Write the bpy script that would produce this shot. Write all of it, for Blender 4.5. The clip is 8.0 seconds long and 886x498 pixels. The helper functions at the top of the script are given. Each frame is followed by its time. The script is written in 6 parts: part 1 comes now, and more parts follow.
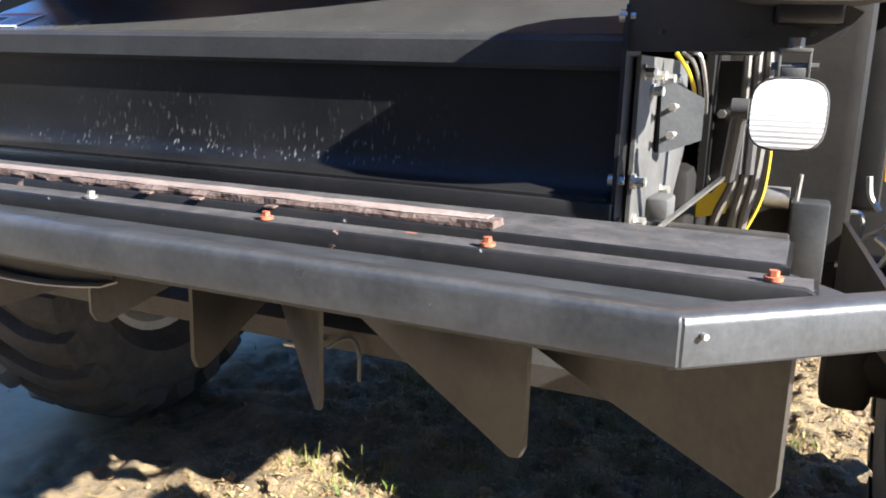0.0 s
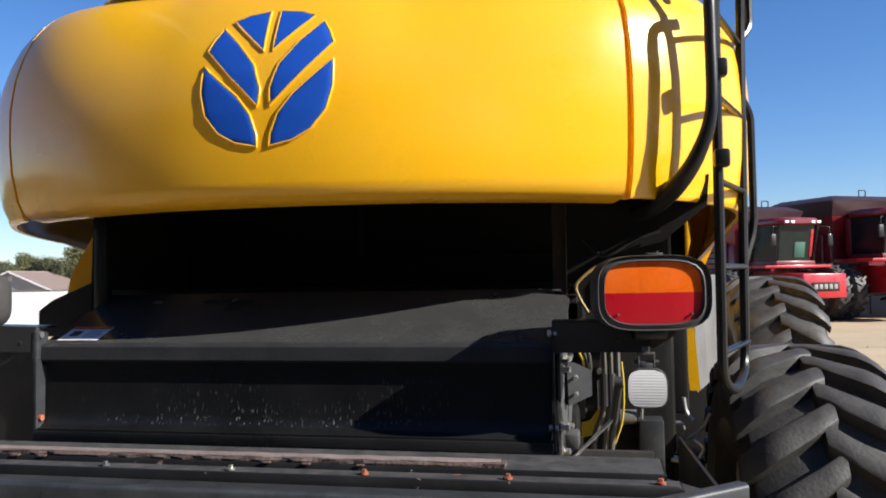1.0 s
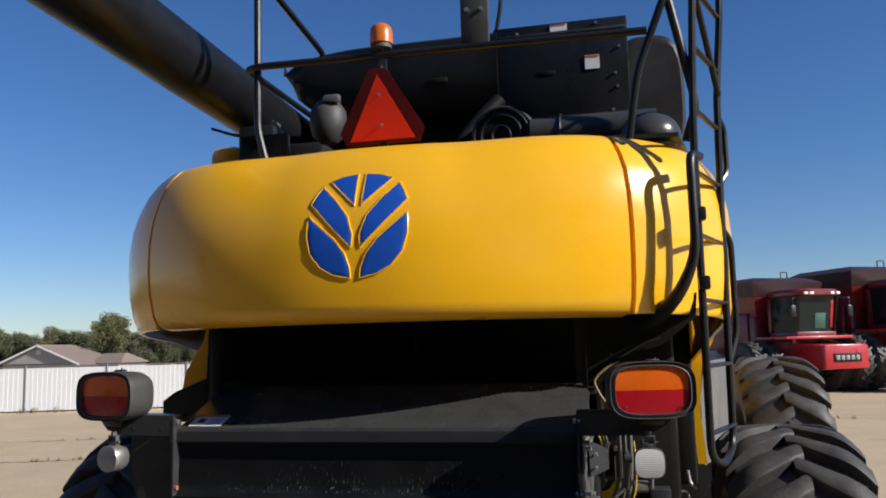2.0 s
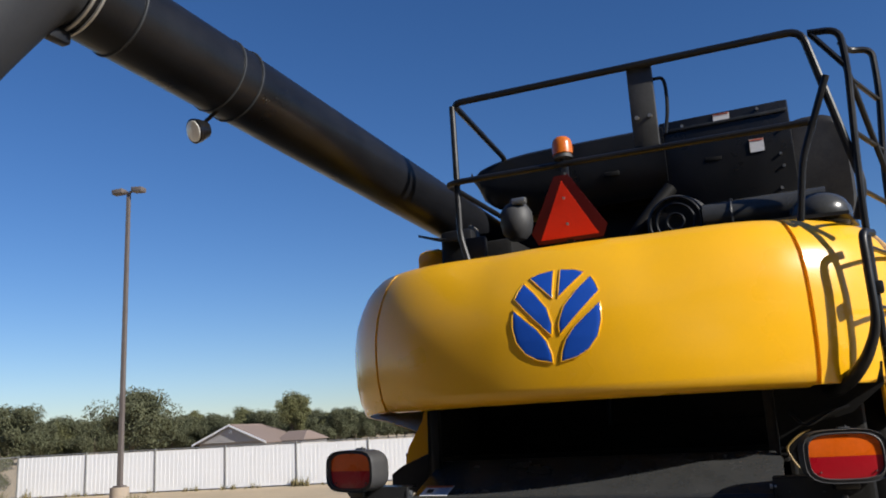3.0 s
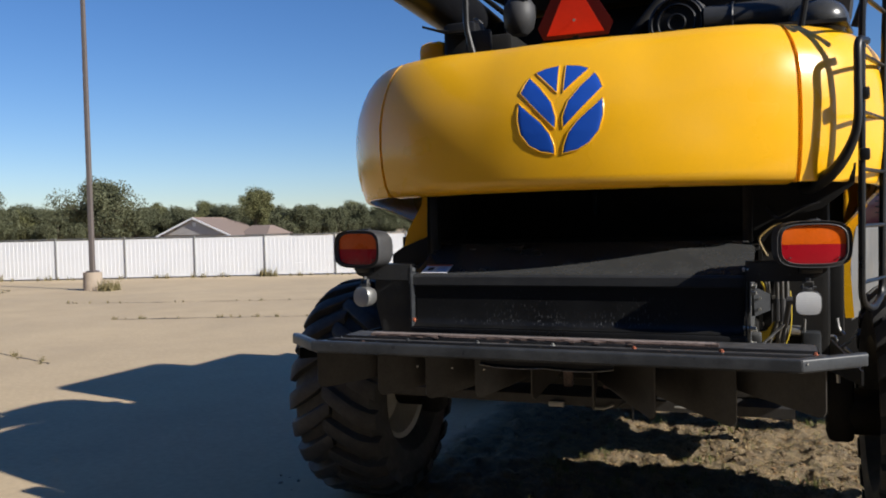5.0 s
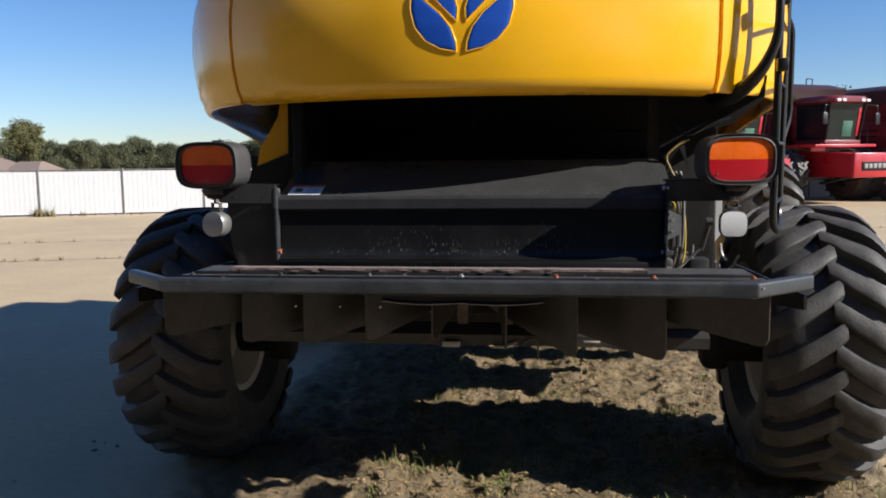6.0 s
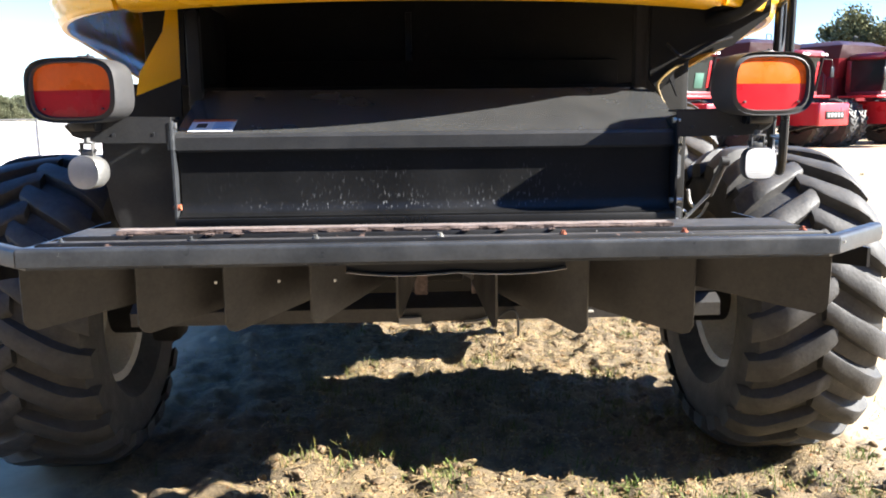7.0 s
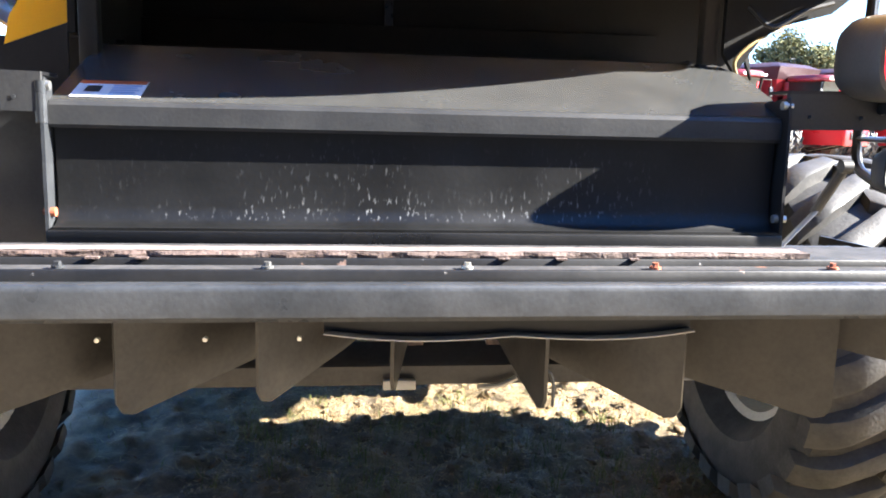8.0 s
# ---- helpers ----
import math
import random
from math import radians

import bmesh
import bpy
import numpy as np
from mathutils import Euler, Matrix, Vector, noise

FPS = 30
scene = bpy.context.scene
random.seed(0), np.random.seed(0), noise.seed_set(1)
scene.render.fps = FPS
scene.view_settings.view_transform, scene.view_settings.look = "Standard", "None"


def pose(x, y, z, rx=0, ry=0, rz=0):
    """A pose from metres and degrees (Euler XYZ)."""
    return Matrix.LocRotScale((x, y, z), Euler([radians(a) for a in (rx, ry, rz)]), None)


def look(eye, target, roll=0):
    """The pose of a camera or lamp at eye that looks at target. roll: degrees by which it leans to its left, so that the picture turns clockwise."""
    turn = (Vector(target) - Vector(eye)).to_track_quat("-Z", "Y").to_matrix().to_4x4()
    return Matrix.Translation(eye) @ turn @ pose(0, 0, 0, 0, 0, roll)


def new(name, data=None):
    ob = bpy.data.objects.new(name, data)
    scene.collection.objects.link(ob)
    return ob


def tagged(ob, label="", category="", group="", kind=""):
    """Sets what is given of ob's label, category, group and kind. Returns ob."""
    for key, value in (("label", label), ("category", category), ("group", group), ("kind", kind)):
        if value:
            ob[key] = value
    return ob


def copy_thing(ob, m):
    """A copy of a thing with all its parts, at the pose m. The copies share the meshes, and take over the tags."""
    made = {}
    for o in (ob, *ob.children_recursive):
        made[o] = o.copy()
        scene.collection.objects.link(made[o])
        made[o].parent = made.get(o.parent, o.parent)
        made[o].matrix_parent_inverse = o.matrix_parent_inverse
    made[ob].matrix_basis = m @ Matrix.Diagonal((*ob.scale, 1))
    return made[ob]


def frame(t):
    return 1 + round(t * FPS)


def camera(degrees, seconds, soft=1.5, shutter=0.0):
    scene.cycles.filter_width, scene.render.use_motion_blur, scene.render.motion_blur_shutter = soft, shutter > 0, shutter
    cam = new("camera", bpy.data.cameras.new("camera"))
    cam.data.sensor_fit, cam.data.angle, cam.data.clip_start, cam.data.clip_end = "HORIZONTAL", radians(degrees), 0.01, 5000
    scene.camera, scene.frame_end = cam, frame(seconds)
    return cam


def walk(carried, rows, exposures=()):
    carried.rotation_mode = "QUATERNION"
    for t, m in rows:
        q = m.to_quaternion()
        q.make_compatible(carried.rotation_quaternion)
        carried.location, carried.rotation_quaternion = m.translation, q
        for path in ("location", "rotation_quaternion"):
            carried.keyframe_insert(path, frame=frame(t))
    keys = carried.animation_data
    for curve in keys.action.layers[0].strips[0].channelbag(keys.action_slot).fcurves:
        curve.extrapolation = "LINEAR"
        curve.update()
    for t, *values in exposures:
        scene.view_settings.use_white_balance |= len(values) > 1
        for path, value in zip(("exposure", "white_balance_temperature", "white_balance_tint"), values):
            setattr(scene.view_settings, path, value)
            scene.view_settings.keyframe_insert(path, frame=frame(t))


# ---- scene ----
cam = camera(57.65, 8.0, soft=1.85)
PATH = [
    (0, (1.213, -0.513, 1.791), (0.416, 1.27, 1.36), 1.66),
    (0.5, (1.138, -0.99, 1.98), (0.591, 0.925, 1.789), -0.19),
    (1, (1.075, -1.551, 2.074), (0.674, 0.407, 2.144), -1.0),
    (1.2, (1.063, -1.758, 2.098), (0.7, 0.205, 2.219), -1.16),
    (2.3, (1.155, -2.567, 2.217), (0.616, -0.665, 2.518), -1.46),
    (2.5, (1.157, -2.675, 2.218), (0.536, -0.806, 2.564), -1.47),
    (3, (1.15, -2.978, 2.235), (0.346, -1.197, 2.661), -3.12),
    (3.5, (1.21, -3.241, 2.262), (0.206, -1.582, 2.754), -4.43),
    (4, (1.336, -3.38, 2.258), (0.229, -1.775, 2.704), -3.16),
    (4.5, (1.268, -3.394, 2.211), (0.258, -1.677, 2.39), -1.39),
    (5, (1.014, -3.267, 2.155), (0.261, -1.416, 2.092), -1.34),
    (5.2, (0.929, -3.208, 2.142), (0.279, -1.32, 2.026), -1.37),
    (6.3, (0.204, -2.525, 2.004), (0.072, -0.545, 1.757), -0.45),
    (6.5, (0.103, -2.384, 2.003), (0.057, -0.403, 1.73), -0.4),
    (7, (-0.069, -1.953, 1.932), (0.012, 0.017, 1.597), -0.62),
    (7.5, (-0.166, -1.521, 1.883), (-0.035, 0.444, 1.535), 0.48),
    (8, (-0.216, -1.008, 1.834), (0.025, 0.953, 1.522), 1.38),
]
EXPOSURES = [(0.0, 2.5), (0.5, 2.2), (0.8, 1.42), (1.0, 0.92), (1.2, 0.72), (2.3, 0.35), (5.0, 0.45), (6.4, 1.2), (7.0, 2.38), (7.5, 3.08), (8.0, 3.28)]
walk(cam, [(t, look(eye, target, roll)) for t, eye, target, roll in PATH], EXPOSURES)

# ---- world and sun ----
SUN_FROM = Vector((0.845, -0.165, 0.51)).normalized()
world = bpy.data.worlds.new("sky")
scene.world = world
world.use_nodes = True
wn = world.node_tree.nodes
sky = wn.new("ShaderNodeTexSky")
sky.sky_type = "NISHITA"
sky.sun_disc = False
sky.sun_elevation = math.asin(SUN_FROM.z)
sky.sun_rotation = math.atan2(SUN_FROM.x, SUN_FROM.y)
sky.air_density, sky.dust_density, sky.ozone_density = 1.0, 0.0, 3.0
wn["Background"].inputs[1].default_value = 0.065
deep = wn.new("ShaderNodeHueSaturation")
deep.inputs["Saturation"].default_value = 1.2
tint = wn.new("ShaderNodeMix")
tint.data_type, tint.blend_type = "RGBA", "MULTIPLY"
tint.inputs["Factor"].default_value = 1.0
tint.inputs["B"].default_value = (0.88, 0.955, 1.20, 1)
world.node_tree.links.new(sky.outputs[0], deep.inputs["Color"])
world.node_tree.links.new(deep.outputs[0], tint.inputs["A"])
world.node_tree.links.new(tint.outputs["Result"], wn["Background"].inputs[0])
sun_data = bpy.data.lights.new("sun", "SUN")
sun_data.energy, sun_data.angle, sun_data.color = 5.0, radians(0.53), (1.0, 0.955, 0.88)
sun = new("sun", sun_data)
sun.matrix_world = look(tuple(SUN_FROM * 50), (0, 0, 0))


# ---- materials ----
def material(name, colour, rough=0.5, metal=0.0, spread=0.25, size=3.0, fine=60.0, bump=0.15, dust=0.0, dust_colour=(0.3, 0.25, 0.18), coat=0.0, spec=0.5, rough_spread=0.12, random=0.0):
    """Base colour varied by a broad and a fine noise, with dust patches, fine relief and uneven gloss."""
    m = bpy.data.materials.new(name)
    m.use_nodes = True
    n, l = m.node_tree.nodes, m.node_tree.links
    b = n["Principled BSDF"]
    geo = n.new("ShaderNodeTexCoord")
    broad = n.new("ShaderNodeTexNoise")
    broad.inputs["Scale"].default_value, broad.inputs["Detail"].default_value = size, 5
    grain = n.new("ShaderNodeTexNoise")
    grain.inputs["Scale"].default_value, grain.inputs["Detail"].default_value = fine, 4
    for t in (broad, grain):
        l.new(geo.outputs["Object"], t.inputs["Vector"])
    both = n.new("ShaderNodeMath")
    both.operation = "ADD"
    l.new(broad.outputs["Fac"], both.inputs[0]), l.new(grain.outputs["Fac"], both.inputs[1])
    value = both.outputs[0]
    if random:
        info = n.new("ShaderNodeObjectInfo")
        isl = n.new("ShaderNodeMath")
        isl.operation = "MULTIPLY_ADD"
        isl.inputs[1].default_value = random
        l.new(info.outputs["Random"], isl.inputs[0]), l.new(value, isl.inputs[2])
        value = isl.outputs[0]
    span = n.new("ShaderNodeMapRange")
    span.inputs["From Min"].default_value, span.inputs["From Max"].default_value = 0.6, 1.4 + random
    l.new(value, span.inputs["Value"])
    mix = n.new("ShaderNodeMix")
    mix.data_type = "RGBA"
    lo, hi = [tuple(min(1, c * k) for c in colour) + (1,) for k in (1 - spread, 1 + spread)]
    mix.inputs["A"].default_value, mix.inputs["B"].default_value = lo, hi
    l.new(span.outputs[0], mix.inputs["Factor"])
    out = mix.outputs["Result"]
    if dust:
        patch = n.new("ShaderNodeTexNoise")
        patch.inputs["Scale"].default_value, patch.inputs["Detail"].default_value, patch.inputs["Roughness"].default_value = size * 2.3, 9, 0.7
        l.new(geo.outputs["Object"], patch.inputs["Vector"])
        ramp = n.new("ShaderNodeMapRange")
        ramp.inputs["From Min"].default_value, ramp.inputs["From Max"].default_value, ramp.inputs["To Max"].default_value = 0.42, 0.75, dust
        l.new(patch.outputs["Fac"], ramp.inputs["Value"])
        over = n.new("ShaderNodeMix")
        over.data_type = "RGBA"
        over.inputs["B"].default_value = (*dust_colour, 1)
        l.new(ramp.outputs[0], over.inputs["Factor"]), l.new(out, over.inputs["A"])
        out = over.outputs["Result"]
    l.new(out, b.inputs["Base Color"])
    gloss = n.new("ShaderNodeMapRange")
    gloss.inputs["From Min"].default_value, gloss.inputs["From Max"].default_value = 0.3, 0.7
    gloss.inputs["To Min"].default_value, gloss.inputs["To Max"].default_value = max(0.03, rough - rough_spread), min(1, rough + rough_spread)
    l.new(broad.outputs["Fac"], gloss.inputs["Value"]), l.new(gloss.outputs[0], b.inputs["Roughness"])
    b.inputs["Metallic"].default_value = metal
    b.inputs["Coat Weight"].default_value = coat
    b.inputs["Coat Roughness"].default_value = 0.08
    b.inputs["Specular IOR Level"].default_value = spec
    if bump:
        bp = n.new("ShaderNodeBump")
        bp.inputs["Strength"].default_value, bp.inputs["Distance"].default_value = bump, 0.01
        l.new(grain.outputs["Fac"], bp.inputs["Height"]), l.new(bp.outputs[0], b.inputs["Normal"])
    return m


YELLOW = material("yellow_paint", (0.83, 0.43, 0.006), 0.30, spread=0.06, size=1.5, fine=200, bump=0.01, dust=0.12, dust_colour=(0.62, 0.40, 0.10), coat=0.35)
BLUE = material("blue_decal", (0.006, 0.07, 0.42), 0.6, spread=0.08, fine=150, bump=0.0, coat=0.0, spec=0.3)
BLACK = material("black_painted_steel", (0.009, 0.0095, 0.011), 0.36, spread=0.3, size=2.5, fine=90, bump=0.03, dust=0.10, dust_colour=(0.07, 0.06, 0.05), coat=0.0, spec=0.35)
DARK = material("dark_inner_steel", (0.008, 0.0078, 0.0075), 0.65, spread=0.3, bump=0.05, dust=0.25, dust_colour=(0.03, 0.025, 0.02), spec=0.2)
GREY = material("worn_grey_black_steel", (0.028, 0.0305, 0.034), 0.38, spread=0.3, size=5, fine=120, bump=0.05, dust=0.3, dust_colour=(0.092, 0.096, 0.103), spec=0.36)
FLAP = material("dusty_grey_flap", (0.042, 0.043, 0.043), 0.24, spread=0.22, size=5, fine=90, bump=0.015, dust=0.4, dust_colour=(0.068, 0.067, 0.064), spec=0.45, rough_spread=0.06)
LIP = material("folded_black_lip", (0.026, 0.027, 0.029), 0.5, spread=0.25, size=4, fine=120, bump=0.05, dust=0.3, dust_colour=(0.07, 0.066, 0.06), spec=0.3)
CHUTE = material("scuffed_black_panel", (0.007, 0.0072, 0.0076), 0.46, spread=0.3, size=3, fine=70, bump=0.04, dust=0.25, dust_colour=(0.019, 0.019, 0.020), spec=0.34)
FIN = material("dusty_brown_fin_steel", (0.026, 0.025, 0.0245), 0.45, spread=0.35, size=6, fine=90, bump=0.04, dust=0.5, dust_colour=(0.056, 0.051, 0.047), spec=0.28)
WALLDUST = material("dusty_brown_inner_steel", (0.34, 0.28, 0.22), 0.8, spread=0.3, size=2, bump=0.06, dust=0.6, dust_colour=(0.52, 0.43, 0.34))
BROWNDARK = material("dusty_dark_steel", (0.035, 0.03, 0.026), 0.7, spread=0.3, size=3, bump=0.05, dust=0.3, dust_colour=(0.08, 0.065, 0.05), spec=0.3)
WORN = material("worn_tread_edge", (0.045, 0.045, 0.047), 0.65, spread=0.3, size=7, fine=140, bump=0.06, dust=0.5, dust_colour=(0.14, 0.13, 0.127), spec=0.12)
SPOUT_IN = material("black_spout_inside", (0.008, 0.010, 0.015), 0.9, spread=0.2, bump=0.02)
STEEL = material("dull_zinc_plate", (0.095, 0.097, 0.097), 0.5, metal=0.3, spread=0.25, size=7, bump=0.08, dust=0.35, dust_colour=(0.12, 0.10, 0.08))
RUST = material("flaked_rust", (0.07, 0.045, 0.038), 0.8, spread=0.5, size=14, fine=120, bump=0.4, dust=0.4, dust_colour=(0.30, 0.235, 0.21))
RUSTBOLT = material("orange_rust_bolt", (0.30, 0.085, 0.04), 0.75, spread=0.4, size=30, bump=0.3)
ZINC = material("zinc_bolt", (0.55, 0.54, 0.50), 0.35, metal=0.9, spread=0.15, bump=0.05)
RUBBER = material("tyre_rubber", (0.023, 0.0228, 0.023), 0.64, spread=0.35, size=5, fine=70, bump=0.2, dust=0.42, dust_colour=(0.10, 0.092, 0.084))
RIM = material("pale_wheel_rim", (0.50, 0.47, 0.40), 0.5, spread=0.15, bump=0.05, dust=0.4, dust_colour=(0.2, 0.16, 0.12))
RUBBER_TRIM = material("grey_black_plastic", (0.040, 0.040, 0.042), 0.55, spread=0.2, fine=150, bump=0.08, dust=0.2, dust_colour=(0.12, 0.11, 0.10))
AMBER = material("amber_lens", (0.64, 0.105, 0.002), 0.3, spread=0.12, size=9, bump=0.0, coat=0.25)
REDLENS = material("red_lens", (0.36, 0.003, 0.011), 0.3, spread=0.08, bump=0.0, coat=0.25)
SMVRED = material("fluorescent_red", (0.95, 0.035, 0.008), 0.5, spread=0.05, bump=0.02)
SMVBORDER = material("dark_red_border", (0.10, 0.006, 0.008), 0.35, spread=0.15, bump=0.02)
LAMPGLASS = material("ribbed_lamp_glass", (0.82, 0.82, 0.80), 0.2, spread=0.04, bump=0.0, coat=0.5)
SILVER = material("brushed_steel", (0.42, 0.42, 0.41), 0.38, metal=0.8, spread=0.2, size=6, bump=0.06, dust=0.3, dust_colour=(0.2, 0.17, 0.14))
PALE = material("pale_grey_panel", (0.26, 0.255, 0.245), 0.5, spread=0.1, bump=0.03, dust=0.3)
SHIELD = material("pale_shield_paint", (0.13, 0.132, 0.133), 0.5, spread=0.08, bump=0.03, dust=0.2, dust_colour=(0.35, 0.3, 0.22))
PINKWEAR = material("pinkish_worn_rust", (0.22, 0.18, 0.165), 0.6, spread=0.25, size=12, fine=80, bump=0.2, dust=0.5, dust_colour=(0.13, 0.075, 0.055))
SPOUT_OUT = material("dark_blue_grey_rubber", (0.030, 0.032, 0.037), 0.55, spread=0.12, size=2, fine=60, bump=0.02, dust=0.15, dust_colour=(0.06, 0.06, 0.062), spec=0.3)
MASTGREY = material("dull_mast_steel", (0.045, 0.045, 0.044), 0.5, spread=0.25, size=6, bump=0.04, dust=0.3, dust_colour=(0.09, 0.085, 0.08))
DARKAMBER = material("weathered_amber_dome", (0.55, 0.13, 0.008), 0.35, spread=0.2, size=14, bump=0.0, coat=0.2)
RAILBLACK = material("chipped_black_rail", (0.010, 0.0103, 0.0115), 0.42, spread=0.3, size=2.5, fine=90, bump=0.04, dust=0.12, dust_colour=(0.07, 0.06, 0.05), spec=0.3)
GLOSSBLACK = material("glossy_black_tube", (0.006, 0.0065, 0.0085), 0.36, spread=0.3, size=2, fine=60, bump=0.03, dust=0.10, dust_colour=(0.05, 0.05, 0.055), spec=0.32)
# Darker copy of the lamp glass; the left lamp's shade is in its colour.
SHADEGLASS = material("shaded_lamp_glass", (0.30, 0.30, 0.295), 0.25, spread=0.1, bump=0.0, coat=0.3)
TANHOSE = material("tan_hose", (0.26, 0.17, 0.05), 0.55, spread=0.2, bump=0.05)
YELLOWTAG = material("yellow_plastic", (0.50, 0.36, 0.02), 0.45, spread=0.1, bump=0.03)
HOSE = material("grey_rubber_hose", (0.10, 0.095, 0.085), 0.6, spread=0.2, bump=0.05)
WHITE = material("white_sticker", (0.75, 0.75, 0.76), 0.4, spread=0.06, bump=0.0)
STICKER_RED = material("orange_sticker_band", (0.55, 0.10, 0.03), 0.4, spread=0.06, bump=0.0)
STICKER_BLUE = material("pale_blue_print", (0.30, 0.42, 0.62), 0.4, spread=0.06, bump=0.0)
INK = material("black_print", (0.02, 0.02, 0.02), 0.5, spread=0.06, bump=0.0)
RED = material("red_machine_paint", (0.15, 0.006, 0.012), 0.4, spread=0.15, size=1.5, bump=0.02, dust=0.2, dust_colour=(0.3, 0.1, 0.08), coat=0.3)
BRIGHTRED = material("bright_red_paint", (0.42, 0.014, 0.02), 0.35, spread=0.1, bump=0.02, coat=0.3)
CABGLASS = material("dark_cab_glass", (0.012, 0.018, 0.018), 0.12, spread=0.3, bump=0.0, spec=0.3)
TANKDARK = material("dark_red_cover", (0.035, 0.012, 0.014), 0.5, spread=0.3, size=2, bump=0.05)
GLASSGREEN = material("green_glass_panel", (0.03, 0.11, 0.075), 0.6, spread=0.4, size=6)
SLAT = material("white_fence_slats", (0.70, 0.70, 0.705), 0.6, spread=0.05, size=0.8, fine=25, bump=0.06, dust=0.06, random=0.03)
GALV = material("galvanised_post", (0.22, 0.22, 0.21), 0.5, metal=0.5, spread=0.2)
POLE = material("weathered_brown_pole", (0.115, 0.095, 0.085), 0.6, spread=0.15, size=2)
CONCRETE = material("concrete_base", (0.36, 0.29, 0.22), 0.85, spread=0.2, size=5, fine=80, bump=0.2)
SHINGLE = material("brown_shingles", (0.20, 0.15, 0.125), 0.85, spread=0.2, size=4, fine=20, bump=0.2)
SIDING = material("grey_siding", (0.36, 0.34, 0.33), 0.7, spread=0.08, size=2)
# For the unseen building added behind the walk; dark to weaken blue fill.
SKYBLOCK = material("dark_sky_block_face", (0.14, 0.125, 0.11), 0.7, spread=0.15, size=0.5, fine=12)
BARK = material("bark", (0.10, 0.075, 0.055), 0.9, spread=0.3, size=8)
STRAW = material("straw", (0.35, 0.25, 0.12), 0.8, spread=0.35, size=6, bump=0.1)
STONE = material("pale_stone", (0.24, 0.20, 0.15), 0.85, spread=0.3, size=9, bump=0.2)
CRACK_SOIL = material("dark_crack_soil", (0.05, 0.042, 0.03), 0.95, spread=0.4, size=5, bump=0.2)


def leaf_material(name, a, b):
    m = material(name, a, 0.8, spread=0.2, size=0.6, fine=9, bump=0.0, spec=0.2)
    n, l = m.node_tree.nodes, m.node_tree.links
    isl, mix = n.new("ShaderNodeNewGeometry"), n.new("ShaderNodeMix")
    mix.data_type = "RGBA"
    mix.inputs["B"].default_value = (*b, 1)
    base = n["Principled BSDF"].inputs["Base Color"]
    l.new(base.links[0].from_socket, mix.inputs["A"])
    l.new(isl.outputs["Random Per Island"], mix.inputs["Factor"])
    l.new(mix.outputs["Result"], base)
    return m


LEAF = leaf_material("dark_leaves", (0.070, 0.078, 0.042), (0.115, 0.118, 0.068))
LEAF_PALE = leaf_material("olive_leaves", (0.095, 0.10, 0.042), (0.155, 0.150, 0.070))
WEED = leaf_material("dry_weeds", (0.13, 0.115, 0.05), (0.30, 0.245, 0.13))
GRASS = leaf_material("dry_grass", (0.09, 0.12, 0.025), (0.26, 0.22, 0.08))
DRYLEAF = leaf_material("dry_leaf", (0.18, 0.085, 0.035), (0.44, 0.32, 0.17))
LEAF_GREEN = leaf_material("green_grass", (0.07, 0.115, 0.025), (0.17, 0.19, 0.055))


